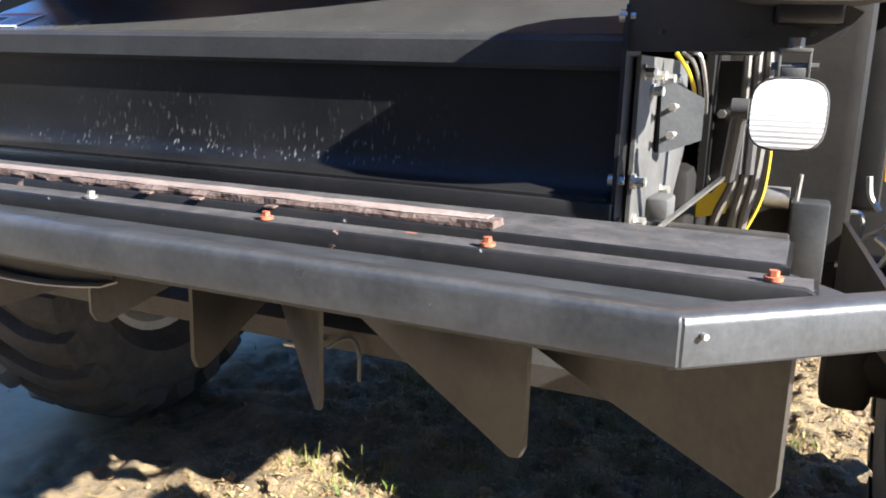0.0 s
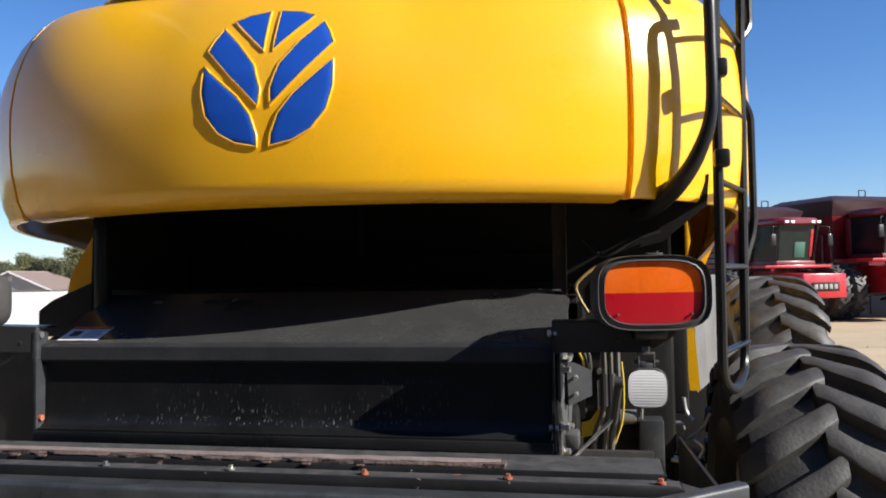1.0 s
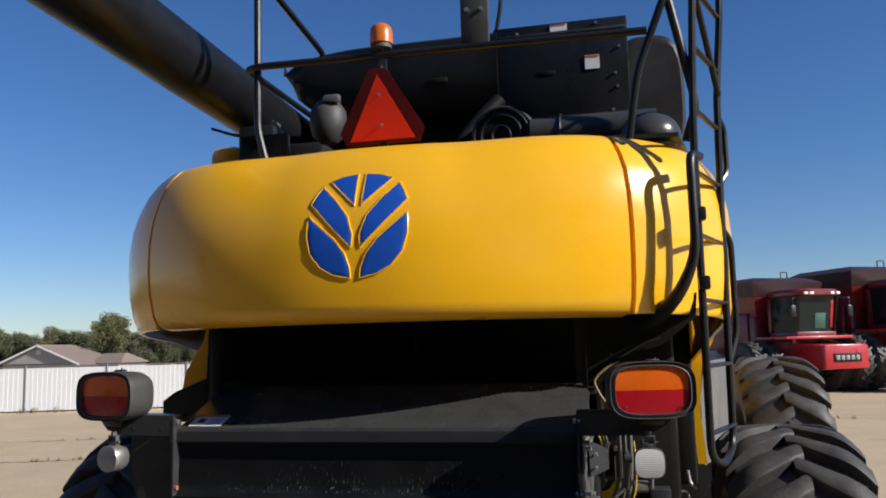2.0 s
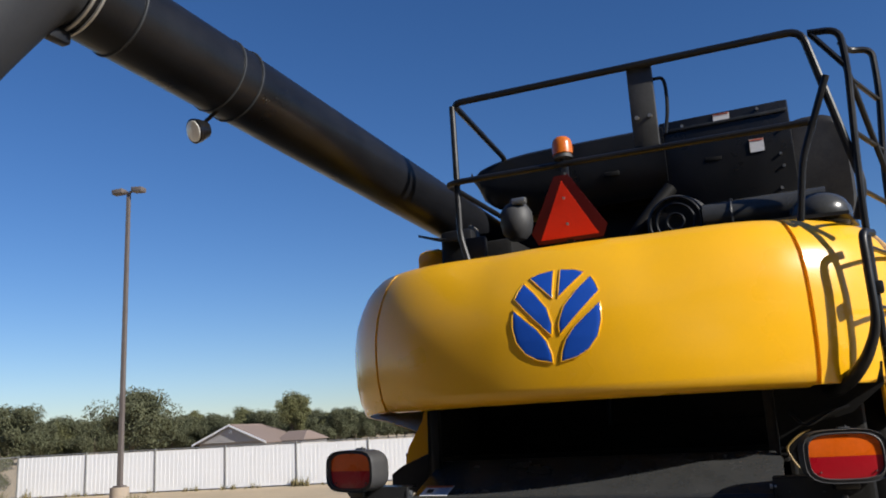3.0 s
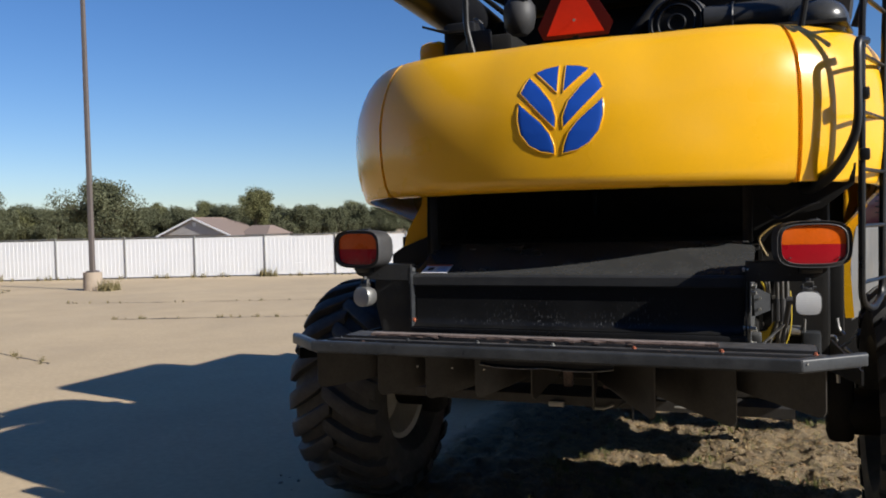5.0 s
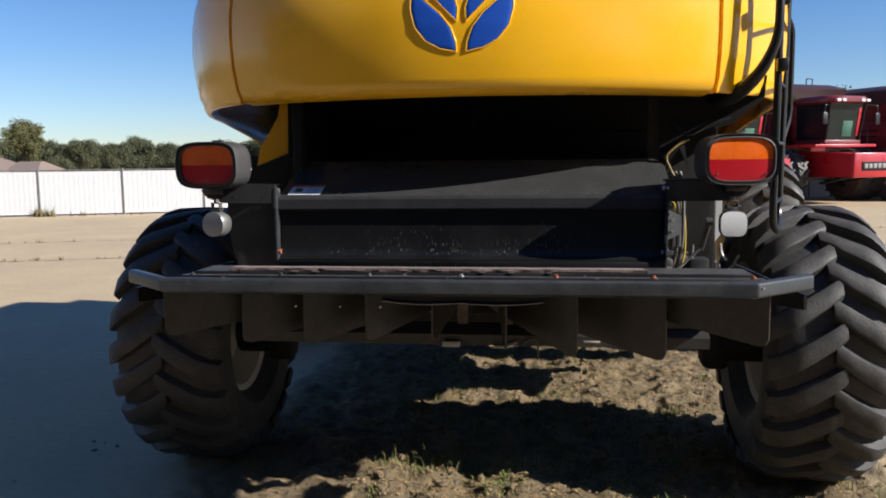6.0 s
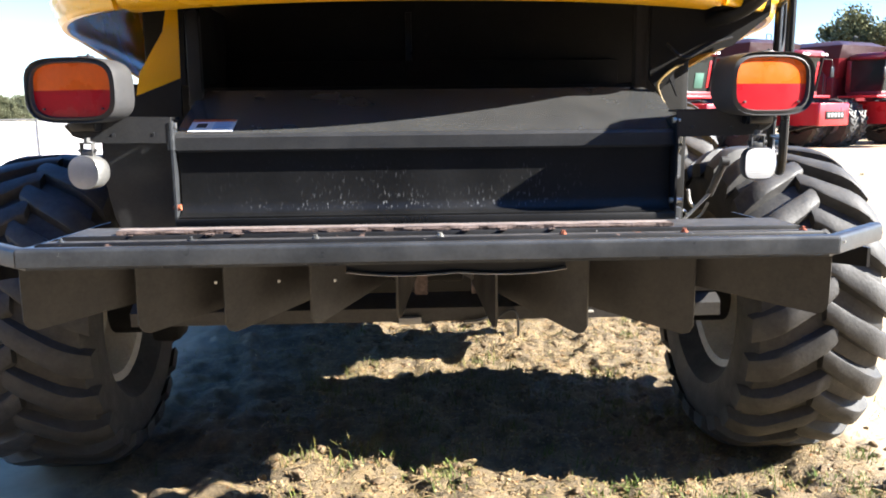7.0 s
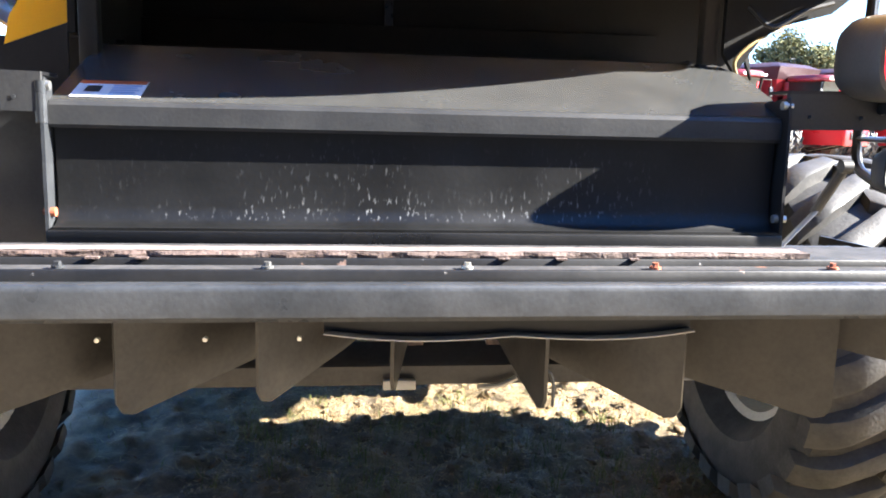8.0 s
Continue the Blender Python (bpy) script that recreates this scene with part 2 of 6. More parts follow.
def scuffs(m, low, high):
    """Pale vertical scratches and flakes on a dark panel, between two heights."""
    n, l = m.node_tree.nodes, m.node_tree.links
    co, mp, v, r = (n.new("ShaderNode" + k) for k in ("TexCoord", "Mapping", "TexNoise", "MapRange"))
    mp.inputs["Scale"].default_value = (130, 130, 40)
    v.inputs["Scale"].default_value, v.inputs["Detail"].default_value = 1.0, 3
    r.inputs["From Min"].default_value, r.inputs["From Max"].default_value = 0.59, 0.72
    l.new(co.outputs["Object"], mp.inputs[0]), l.new(mp.outputs[0], v.inputs["Vector"]), l.new(v.outputs["Fac"], r.inputs["Value"])
    patch, pr, sep, band, mul, mul2 = (n.new("ShaderNode" + k) for k in ("TexNoise", "MapRange", "SeparateXYZ", "MapRange", "Math", "Math"))
    patch.inputs["Scale"].default_value = 5.0
    pr.inputs["From Min"].default_value, pr.inputs["From Max"].default_value = 0.36, 0.58
    l.new(co.outputs["Object"], patch.inputs["Vector"]), l.new(patch.outputs["Fac"], pr.inputs["Value"])
    l.new(co.outputs["Object"], sep.inputs[0])
    band.inputs["From Min"].default_value, band.inputs["From Max"].default_value, band.inputs["To Min"].default_value, band.inputs["To Max"].default_value = low, high, 1, 0
    l.new(sep.outputs["Z"], band.inputs["Value"])
    side, foot, mul3, mul4 = (n.new("ShaderNode" + k) for k in ("MapRange", "MapRange", "Math", "Math"))
    side.inputs["From Min"].default_value, side.inputs["From Max"].default_value, side.inputs["To Min"].default_value, side.inputs["To Max"].default_value = 0.42, 0.72, 1, 0.06
    foot.inputs["From Min"].default_value, foot.inputs["From Max"].default_value = low - 0.005, low + 0.005
    off, away = n.new("ShaderNodeMath"), n.new("ShaderNodeMath")
    off.inputs[1].default_value, away.operation = 0.10, "ABSOLUTE"
    l.new(sep.outputs["X"], off.inputs[0]), l.new(off.outputs[0], away.inputs[0]), l.new(away.outputs[0], side.inputs["Value"])
    l.new(sep.outputs["Z"], foot.inputs["Value"])
    mul3.operation = mul4.operation = "MULTIPLY"
    l.new(side.outputs[0], mul3.inputs[0]), l.new(foot.outputs[0], mul3.inputs[1])
    mul.operation = mul2.operation = "MULTIPLY"
    l.new(r.outputs[0], mul.inputs[0]), l.new(pr.outputs[0], mul.inputs[1])
    l.new(mul.outputs[0], mul2.inputs[0]), l.new(band.outputs[0], mul2.inputs[1])
    mix = n.new("ShaderNodeMix")
    mix.data_type = "RGBA"
    mix.inputs["B"].default_value = (0.17, 0.175, 0.18, 1)
    base = n["Principled BSDF"].inputs["Base Color"]
    l.new(base.links[0].from_socket, mix.inputs["A"]), l.new(mul2.outputs[0], mul4.inputs[0]), l.new(mul3.outputs[0], mul4.inputs[1]), l.new(mul4.outputs[0], mix.inputs["Factor"]), l.new(mix.outputs["Result"], base)


scuffs(CHUTE, 1.59, 1.80)


def chips(m, colour, scale, edge):
    """Sharp-edged patches where paint has come off, over what the material has."""
    n, l = m.node_tree.nodes, m.node_tree.links
    co, v, r, mix = (n.new("ShaderNode" + k) for k in ("TexCoord", "TexNoise", "MapRange", "Mix"))
    v.inputs["Scale"].default_value, v.inputs["Detail"].default_value, v.inputs["Roughness"].default_value = scale, 6, 0.6
    r.inputs["From Min"].default_value, r.inputs["From Max"].default_value = edge, edge + 0.025
    mix.data_type = "RGBA"
    mix.inputs["B"].default_value = (*colour, 1)
    base = n["Principled BSDF"].inputs["Base Color"]
    l.new(co.outputs["Object"], v.inputs["Vector"]), l.new(v.outputs["Fac"], r.inputs["Value"])
    l.new(base.links[0].from_socket, mix.inputs["A"]), l.new(r.outputs[0], mix.inputs["Factor"]), l.new(mix.outputs["Result"], base)


chips(RAILBLACK, (0.19, 0.125, 0.105), 16, 0.66)
chips(RAILBLACK, (0.20, 0.19, 0.185), 45, 0.70)
chips(GREY, (0.22, 0.22, 0.22), 55, 0.73)
chips(WORN, (0.22, 0.10, 0.06), 9, 0.68)


def ground_material():
    """Pale worn paving with stains; by the combine a rough patch of dirt, straw and thin grass."""
    m = material("paving_and_dirt", (0.45, 0.345, 0.215), 0.9, spread=0.14, size=0.35, fine=14, bump=0.25, dust=0.35, dust_colour=(0.28, 0.210, 0.132))
    n, l = m.node_tree.nodes, m.node_tree.links
    base = n["Principled BSDF"].inputs["Base Color"]
    co, wob = n.new("ShaderNodeTexCoord"), n.new("ShaderNodeTexNoise")
    wob.inputs["Scale"].default_value, wob.inputs["Detail"].default_value = 1.3, 6
    l.new(co.outputs["Object"], wob.inputs["Vector"])
    sep = n.new("ShaderNodeSeparateXYZ")
    l.new(co.outputs["Object"], sep.inputs[0])

    def math_node(op, a, b=None):
        k = n.new("ShaderNodeMath")
        k.operation = op
        for i, v in enumerate((a, b)):
            if v is None:
                continue
            if isinstance(v, (int, float)):
                k.inputs[i].default_value = v
            else:
                l.new(v, k.inputs[i])
        return k.outputs[0]

    # a soft-edged oval of dirt
    dx = math_node("DIVIDE", math_node("SUBTRACT", sep.outputs["X"], DIRT[0]), DIRT[2])
    dy = math_node("DIVIDE", math_node("SUBTRACT", sep.outputs["Y"], DIRT[1]), DIRT[3])
    rr = math_node("ADD", math_node("POWER", math_node("ABSOLUTE", dx), 4.0), math_node("POWER", math_node("ABSOLUTE", dy), 4.0))
    rr = math_node("ADD", rr, math_node("MULTIPLY", math_node("SUBTRACT", wob.outputs["Fac"], 0.5), 2.2))
    mask = n.new("ShaderNodeMapRange")
    mask.inputs["From Min"].default_value, mask.inputs["From Max"].default_value, mask.inputs["To Min"].default_value, mask.inputs["To Max"].default_value = 0.7, 1.3, 1, 0
    l.new(rr, mask.inputs["Value"])
    dirt, clump = n.new("ShaderNodeTexNoise"), n.new("ShaderNodeTexVoronoi")
    dirt.inputs["Scale"].default_value, dirt.inputs["Detail"].default_value, dirt.inputs["Roughness"].default_value = 5, 12, 0.75
    clump.inputs["Scale"].default_value = 26
    for t in (dirt, clump):
        l.new(co.outputs["Object"], t.inputs["Vector"])
    ramp = n.new("ShaderNodeValToRGB")
    e = ramp.color_ramp.elements
    e[0].position, e[0].color = 0.33, (0.078, 0.061, 0.041, 1)
    e[1].position, e[1].color = 0.70, (0.40, 0.288, 0.150, 1)
    e.new(0.49).color = (0.195, 0.147, 0.088, 1)
    l.new(dirt.outputs["Fac"], ramp.inputs["Fac"])
    mix = n.new("ShaderNodeMix")
    mix.data_type = "RGBA"
    l.new(base.links[0].from_socket, mix.inputs["A"]), l.new(ramp.outputs["Color"], mix.inputs["B"]), l.new(mask.outputs[0], mix.inputs["Factor"])
    l.new(mix.outputs["Result"], base)
    bump = n.new("ShaderNodeBump")
    bump.inputs["Distance"].default_value = 0.07
    l.new(mask.outputs[0], bump.inputs["Strength"]), l.new(dirt.outputs["Fac"], bump.inputs["Height"])
    nrm = n["Principled BSDF"].inputs["Normal"]
    l.new(nrm.links[0].from_socket, bump.inputs["Normal"]), l.new(bump.outputs[0], nrm)
    return m


DIRT = (0.32, 4.0, 2.18, 4.3)  # centre and half widths of the dirt patch
GROUND = ground_material()


# ---- mesh helpers ----
def mesh_object(name, bm, mat, parent=None, smooth=35):
    me = bpy.data.meshes.new(name)
    bm.normal_update()
    bm.to_mesh(me)
    bm.free()
    if smooth:
        me.shade_smooth()
        me.set_sharp_from_angle(angle=radians(smooth))
    me.materials.append(mat)
    ob = new(name, me)
    ob.parent = parent
    return ob


def part(name, bm, mat, parent, label="", smooth=35):
    return tagged(mesh_object(name, bm, mat, parent, smooth), label)


def thing(name, label, category, m=None, group="", kind=""):
    ob = tagged(new(name), label, category, group, kind)
    ob.empty_display_size = 0.2
    if m is not None:
        ob.matrix_world = m
    return ob


def box(bm, centre, size, bevel=0.0, turn=None, segments=2):
    m = Matrix.Translation(centre) @ (turn or Matrix()) @ Matrix.Diagonal((*size, 1))
    r = bmesh.ops.create_cube(bm, size=1, matrix=m)
    if bevel:
        edges = list({e for v in r["verts"] for e in v.link_edges})
        bmesh.ops.bevel(bm, geom=edges, offset=bevel, segments=segments, affect="EDGES", profile=0.5)
    return bm


def one_box(centre, size, bevel=0.0, turn=None, segments=2):
    return box(bmesh.new(), centre, size, bevel, turn, segments)


def rings(bm, loops, close_ends=True, wrap=True):
    """Skin a row of equal closed loops of points."""
    made = [[bm.verts.new(p) for p in loop] for loop in loops]
    k = len(made[0])
    for a, b in zip(made, made[1:]):
        for i in range(k if wrap else k - 1):
            j = (i + 1) % k
            bm.faces.new((a[i], a[j], b[j], b[i]))
    if close_ends:
        bm.faces.new(made[0][::-1])
        bm.faces.new(made[-1])
    return made


def cyl(bm, a, b, r, r2=None, sides=16):
    a, b = Vector(a), Vector(b)
    q = (b - a).to_track_quat("Z", "Y")
    r2 = r if r2 is None else r2
    ring = [q @ Vector((math.cos(t), math.sin(t), 0)) for t in (2 * math.pi * i / sides for i in range(sides))]
    rings(bm, [[a + v * r for v in ring], [b + v * r2 for v in ring]])
    return bm


def smooth_path(points, steps=6):
    """Catmull-Rom through the points."""
    p = [Vector(q) for q in points]
    p = [2 * p[0] - p[1], *p, 2 * p[-1] - p[-2]]
    out = []
    for i in range(1, len(p) - 2):
        for k in range(steps):
            t = k / steps
            a, b, c, d = p[i - 1], p[i], p[i + 1], p[i + 2]
            out.append(0.5 * (2 * b + (c - a) * t + (2 * a - 5 * b + 4 * c - d) * t * t + (3 * b - 3 * c + d - a) * t ** 3))
    return out + [p[-2]]


def rounded(points, radius=0.06, steps=5):
    """A path of straight runs with rounded bends."""
    p = [Vector(q) for q in points]
    out = [p[0]]
    for a, b, c in zip(p, p[1:], p[2:]):
        u, v = (a - b), (c - b)
        r = min(radius, u.length * 0.45, v.length * 0.45)
        s, e = b + u.normalized() * r, b + v.normalized() * r
        for k in range(steps + 1):
            t = k / steps
            out.append(s * (1 - t) ** 2 + b * 2 * t * (1 - t) + e * t * t)
    return out + [p[-1]]


def tube(bm, path, r, sides=10, flat=1.0, closed=False):
    path = [Vector(p) for p in path]
    loops, up = [], None
    for i, p in enumerate(path):
        if closed:
            d = path[(i + 1) % len(path)] - path[i - 1]
        else:
            d = path[min(i + 1, len(path) - 1)] - path[max(i - 1, 0)]
        d.normalize()
        if up is None:
            up = Vector((0, 0, 1)) if abs(d.z) < 0.9 else Vector((1, 0, 0))
        side = d.cross(up).normalized()
        up = side.cross(d).normalized()
        loops.append([p + side * (r * math.cos(a)) + up * (r * flat * math.sin(a)) for a in (2 * math.pi * k / sides for k in range(sides))])
    if closed:
        loops.append(loops[0])
    rings(bm, loops, close_ends=not closed)
    if closed:
        bmesh.ops.remove_doubles(bm, verts=bm.verts, dist=1e-5)
    return bm


def plate(bm, outline, thick):
    """A flat polygon of 3D points given thickness along its normal."""
    pts = [Vector(p) for p in outline]
    nrm = Vector()
    for a, b in zip(pts, pts[1:] + pts[:1]):
        nrm += a.cross(b)
    nrm.normalize()
    rings(bm, [[p for p in pts], [p + nrm * thick for p in pts]])
    bmesh.ops.recalc_face_normals(bm, faces=bm.faces)
    return bm


def squircle(w, h, n=32, power=4.0):
    out = []
    for i in range(n):
        a = 2 * math.pi * i / n
        c, s = math.cos(a), math.sin(a)
        k = (abs(c) ** power + abs(s) ** power) ** (-1 / power)
        out.append((c * k * w / 2, s * k * h / 2))
    return out


def revolve(bm, profile, centre, sides=48):
    """Turn (x, r) points about the x axis through centre."""
    loops = []
    for i in range(sides):
        a = 2 * math.pi * i / sides
        loops.append([Vector(centre) + Vector((x, r * math.cos(a), r * math.sin(a))) for x, r in profile])
    made = [[bm.verts.new(p) for p in loop] for loop in loops]
    for i in range(sides):
        a, b = made[i], made[(i + 1) % sides]
        for k in range(len(profile) - 1):
            bm.faces.new((a[k], a[k + 1], b[k + 1], b[k]))
    bmesh.ops.recalc_face_normals(bm, faces=bm.faces)
    return bm


# ---- the setting ----
def ground_height(x, y):
    """Level paving; the dirt patch stands a little higher and uneven."""
    d = max(abs((x - DIRT[0]) / DIRT[2]), abs((y - DIRT[1]) / DIRT[3]))
    k = max(0.0, min(1.0, (1.25 - d) / 0.5))
    k = k * k * (3 - 2 * k)
    n = noise.noise(Vector((x * 0.7, y * 0.7, 0))) * 0.05 + noise.noise(Vector((x * 2.3, y * 2.3, 4))) * 0.05 + noise.noise(Vector((x * 6, y * 6, 9))) * 0.05 + noise.noise(Vector((x * 13, y * 13, 2))) * 0.034
    return k * (0.045 + n)


def ground_sheet():
    def ticks(near_lo, near_hi, step):
        t = list(np.arange(near_lo, near_hi + 1e-6, step))
        far = [0.3, 0.8, 1.8, 4, 9, 20, 45, 100, 250, 700, 2500]
        return [near_lo - f for f in far[::-1]] + t + [near_hi + f for f in far]

    xs, ys = ticks(-3.4, 4.4, 0.03), ticks(-0.6, 9.0, 0.03)
    verts = [(x, y, ground_height(x, y)) for y in ys for x in xs]
    w = len(xs)
    faces = [(j * w + i, j * w + i + 1, (j + 1) * w + i + 1, (j + 1) * w + i) for j in range(len(ys) - 1) for i in range(w - 1)]
    me = bpy.data.meshes.new("ground")
    me.from_pydata(verts, [], faces)
    me.shade_smooth()
    me.materials.append(GROUND)
    return tagged(new("ground", me), "pale worn paving with a rough dirt and straw patch", "ground", kind="structure")


ground_sheet()


def crack_line(points, width, seed):
    """A weedy joint in the paving: a ragged dark strip, just proud of the sheet."""
    rnd = random.Random(seed)
    path = smooth_path([(*p, 0.005) for p in points], 14)
    bm = bmesh.new()
    left, right = [], []
    for i, p in enumerate(path):
        d = (path[min(i + 1, len(path) - 1)] - path[max(i - 1, 0)]).normalized()
        s = Vector((-d.y, d.x, 0))
        w = width * rnd.uniform(0.1, 1.0) * (0.35 + 0.65 * abs(noise.noise(p * 0.6)) * 2)
        p = p + s * rnd.uniform(-0.03, 0.03)
        left.append(bm.verts.new(p + s * w / 2)), right.append(bm.verts.new(p - s * w / 2))
    for i in range(len(path) - 1):
        bm.faces.new((left[i], right[i], right[i + 1], left[i + 1]))
    ob = mesh_object("paving_crack", bm, CRACK_SOIL, None, 0)
    return tagged(ob, "dark weedy crack running across the worn paving", "crack", "cracks in the paving", "structure")


CRACKS = [
    [(-13.8, 11.87), (-12.0, 12.5), (-9.7, 13.3), (-6.5, 14.3)],
    [(-18.8, 14.95), (-15.2, 16.0), (-11.8, 17.2), (-7.0, 18.6)],
    [(-15.5, 6.8), (-13.2, 7.25), (-11.6, 7.0), (-10.0, 6.5)],
    [(-26.5, 19.0), (-25.2, 18.2), (-23.4, 14.6), (-21.8, 11.2)],
    [(-12.2, 5.0), (-10.8, 5.1), (-9.4, 4.7)],
    [(6.0, 17.0), (10.0, 16.2), (16.0, 15.2)],
    [(5.0, 22.5), (12.0, 21.0), (20.0, 19.4)],
]
for k, line in enumerate(CRACKS):
    crack_line(line, (0.16, 0.13, 0.10, 0.13, 0.09, 0.1, 0.1)[k], k)

# ---- white slatted fence and chain-link fence ----
CORNER = Vector((-31.93, 22.79, 0))
ALONG = Vector((0.940, 0.340, 0)).normalized()
FENCE_TURN = math.degrees(math.atan2(ALONG.y, ALONG.x))


def fence_bay(length=3.18, height=1.83):
    bay = thing("fence_bay", "white privacy slats in a chain-link fence bay with grey posts", "fence", group="bays of the white fence")
    bm = bmesh.new()
    cyl(bm, (0, 0, 0), (0, 0, height + 0.05), 0.035, sides=10)
    part("post", bm, GALV, bay)
    bm = bmesh.new()
    cyl(bm, (0, 0, height), (length, 0, height), 0.022, sides=8)
    part("top_rail", bm, GALV, bay)
    n = 34
    slat = one_box((0, 0.02, 0.06 + (height - 0.12) / 2), (length / n - 0.003, 0.012, height - 0.12))
    me = None
    for i in range(n):
        if me is None:
            ob = mesh_object("slat", slat, SLAT, bay, 0)
            me = ob.data
        else:
            ob = new("slat", me)
            ob.parent = bay
        ob.location = ((i + 0.5) * length / n, 0.008 * (i % 2), 0)
    return bay


bay = fence_bay()
bay.matrix_world = pose(*CORNER, 0, 0, FENCE_TURN)
for k in range(1, 17):
    copy_thing(bay, pose(*(CORNER + ALONG * 3.18 * k), 0, 0, FENCE_TURN))

CHAIN = Vector((0.46, -0.89, 0)).normalized()


def chain_bay(length=3.05, height=1.83):
    bay = thing("chain_link_bay", "rusty grey chain-link fence bay with round posts", "fence", group="bays of the chain-link fence")
    bm = bmesh.new()
    cyl(bm, (0, 0, 0), (0, 0, height + 0.05), 0.035, sides=10)
    part("post", bm, GALV, bay)
    bm = bmesh.new()
    cyl(bm, (0, 0, height), (length, 0, height), 0.022, sides=8)
    part("top_rail", bm, GALV, bay)
    bm = bmesh.new()
    step = 0.12
    n = int(length / step)
    for i in range(-int(height / step), n):
        for sgn in (1, -1):
            a0 = i * step if sgn == 1 else i * step + height
            lo, hi = 0.0, height
            pts = []
            for z in (lo, hi):
                pts.append((a0 + sgn * z, z))
            (x0, z0), (x1, z1) = pts
            if x1 < x0:
                (x0, z0), (x1, z1) = (x1, z1), (x0, z0)
            if x1 <= 0 or x0 >= length:
                continue
            f = (z1 - z0) / (x1 - x0)
            if x0 < 0:
                z0, x0 = z0 - f * x0, 0
            if x1 > length:
                z1, x1 = z1 + f * (length - x1), length
            cyl(bm, (x0, 0.03, z0), (x1, 0.03, z1), 0.004, sides=3)
    part("mesh_wire", bm, GALV, bay, "diamond wire mesh")
    return bay


chain = chain_bay()
chain_turn = math.degrees(math.atan2(CHAIN.y, CHAIN.x))
chain.matrix_world = pose(*CORNER, 0, 0, chain_turn)
for k in range(1, 9):
    copy_thing(chain, pose(*(CORNER + CHAIN * 3.05 * k), 0, 0, chain_turn))


def parking_lamp(x, y):
    lamp = thing("parking_lot_lamp", "tall brown lamp post with two heads on a concrete base", "lamp post", pose(x, y, 0, 0, 0, 12))
    bm = bmesh.new()
    cyl(bm, (0, 0, 0), (0, 0, 0.66), 0.34, 0.33, 24)
    part("concrete_base", bm, CONCRETE, lamp, "round stained concrete base")
    part("base_plate", one_box((0, 0, 0.69), (0.34, 0.34, 0.06), 0.01), POLE, lamp)
    bm = bmesh.new()
    q = squircle(1, 1, 16, 8)
    rings(bm, [[(a * w, b * w, z) for a, b in q] for z, w in ((0.72, 0.17), (11.7, 0.13))])
    part("pole", bm, POLE, lamp)
    for s in (-1, 1):
        part("arm", one_box((s * 0.14, 0, 11.72), (0.22, 0.07, 0.07), 0.01), POLE, lamp)
        part("lamp_head", one_box((s * 0.42, 0, 11.76), (0.46, 0.36, 0.19), 0.03, pose(0, 0, 0, 0, s * 4, 0)), POLE, lamp, "shoebox lamp head")
    return lamp


parking_lamp(-22.22, 19.4)


def small_house():
    """A low house far behind the fence: a front gable, a ridge with a hipped back end and a lower wing."""
    house = thing("house", "low grey house with a brown shingled gable roof behind the fence", "house", Matrix.LocRotScale((-68, 82, 0), Euler((0, 0, 0.1)), (0.82, 0.82, 0.84)))
    part("wall", one_box((0, 6, 0.9), (12.0, 13.2, 1.8), 0.02), SIDING, house)
    bm = bmesh.new()
    plate(bm, [(-6.0, -1.0, 1.8), (6.0, -1.0, 1.8), (0, -1.0, 4.15)], 0.12)
    gable = part("gable", bm, SIDING, house)
    for k in range(9):
        w = 6.0 * (1 - (0.06 + 0.25 * k) / 2.35)
        part("siding_board", one_box((0, -1.14, 1.86 + 0.25 * k), (2 * w - 0.3, 0.02, 0.22)), SIDING, gable)
    for s in (-1, 1):
        bm = bmesh.new()
        plate(bm, [(s * 6.6, -1.6, 1.55), (0, -1.6, 4.3), (0, 7.4, 4.3), (s * 6.6, 13.6, 1.55)], 0.14)
        part("roof", bm, SHINGLE, house)
        bm = bmesh.new()
        plate(bm, [(s * 6.7, -1.68, 1.40), (s * 6.7, -1.68, 1.68), (0, -1.68, 4.44), (0, -1.68, 4.16)], 0.06)
        part("bargeboard", bm, WHITE, house)
    bm = bmesh.new()
    plate(bm, [(-6.6, 13.6, 1.55), (0, 7.4, 4.3), (6.6, 13.6, 1.55)], 0.14)
    part("roof", bm, SHINGLE, house)
    v = part("gable_vent", one_box((0, -1.18, 3.35), (0.55, 0.06, 0.6), 0.01), WHITE, house)
    for k in range(4):
        part("slat", one_box((0, -1.22, 3.14 + 0.14 * k), (0.44, 0.03, 0.05)), GALV, v)
    # a lower wing with its own hipped end
    bm = bmesh.new()
    rings(bm, [[(5.5, 3, 1.6), (10.5, 3, 1.6), (10.5, 12, 1.6), (5.5, 12, 1.6)], [(5.5, 7, 3.0), (8.9, 7, 3.0), (8.9, 8, 3.0), (5.5, 8, 3.0)]])
    part("roof", bm, SHINGLE, house)
    part("wall", one_box((7.8, 7.5, 0.8), (4.4, 8.4, 1.6), 0.02), SIDING, house)
    return house


small_house()


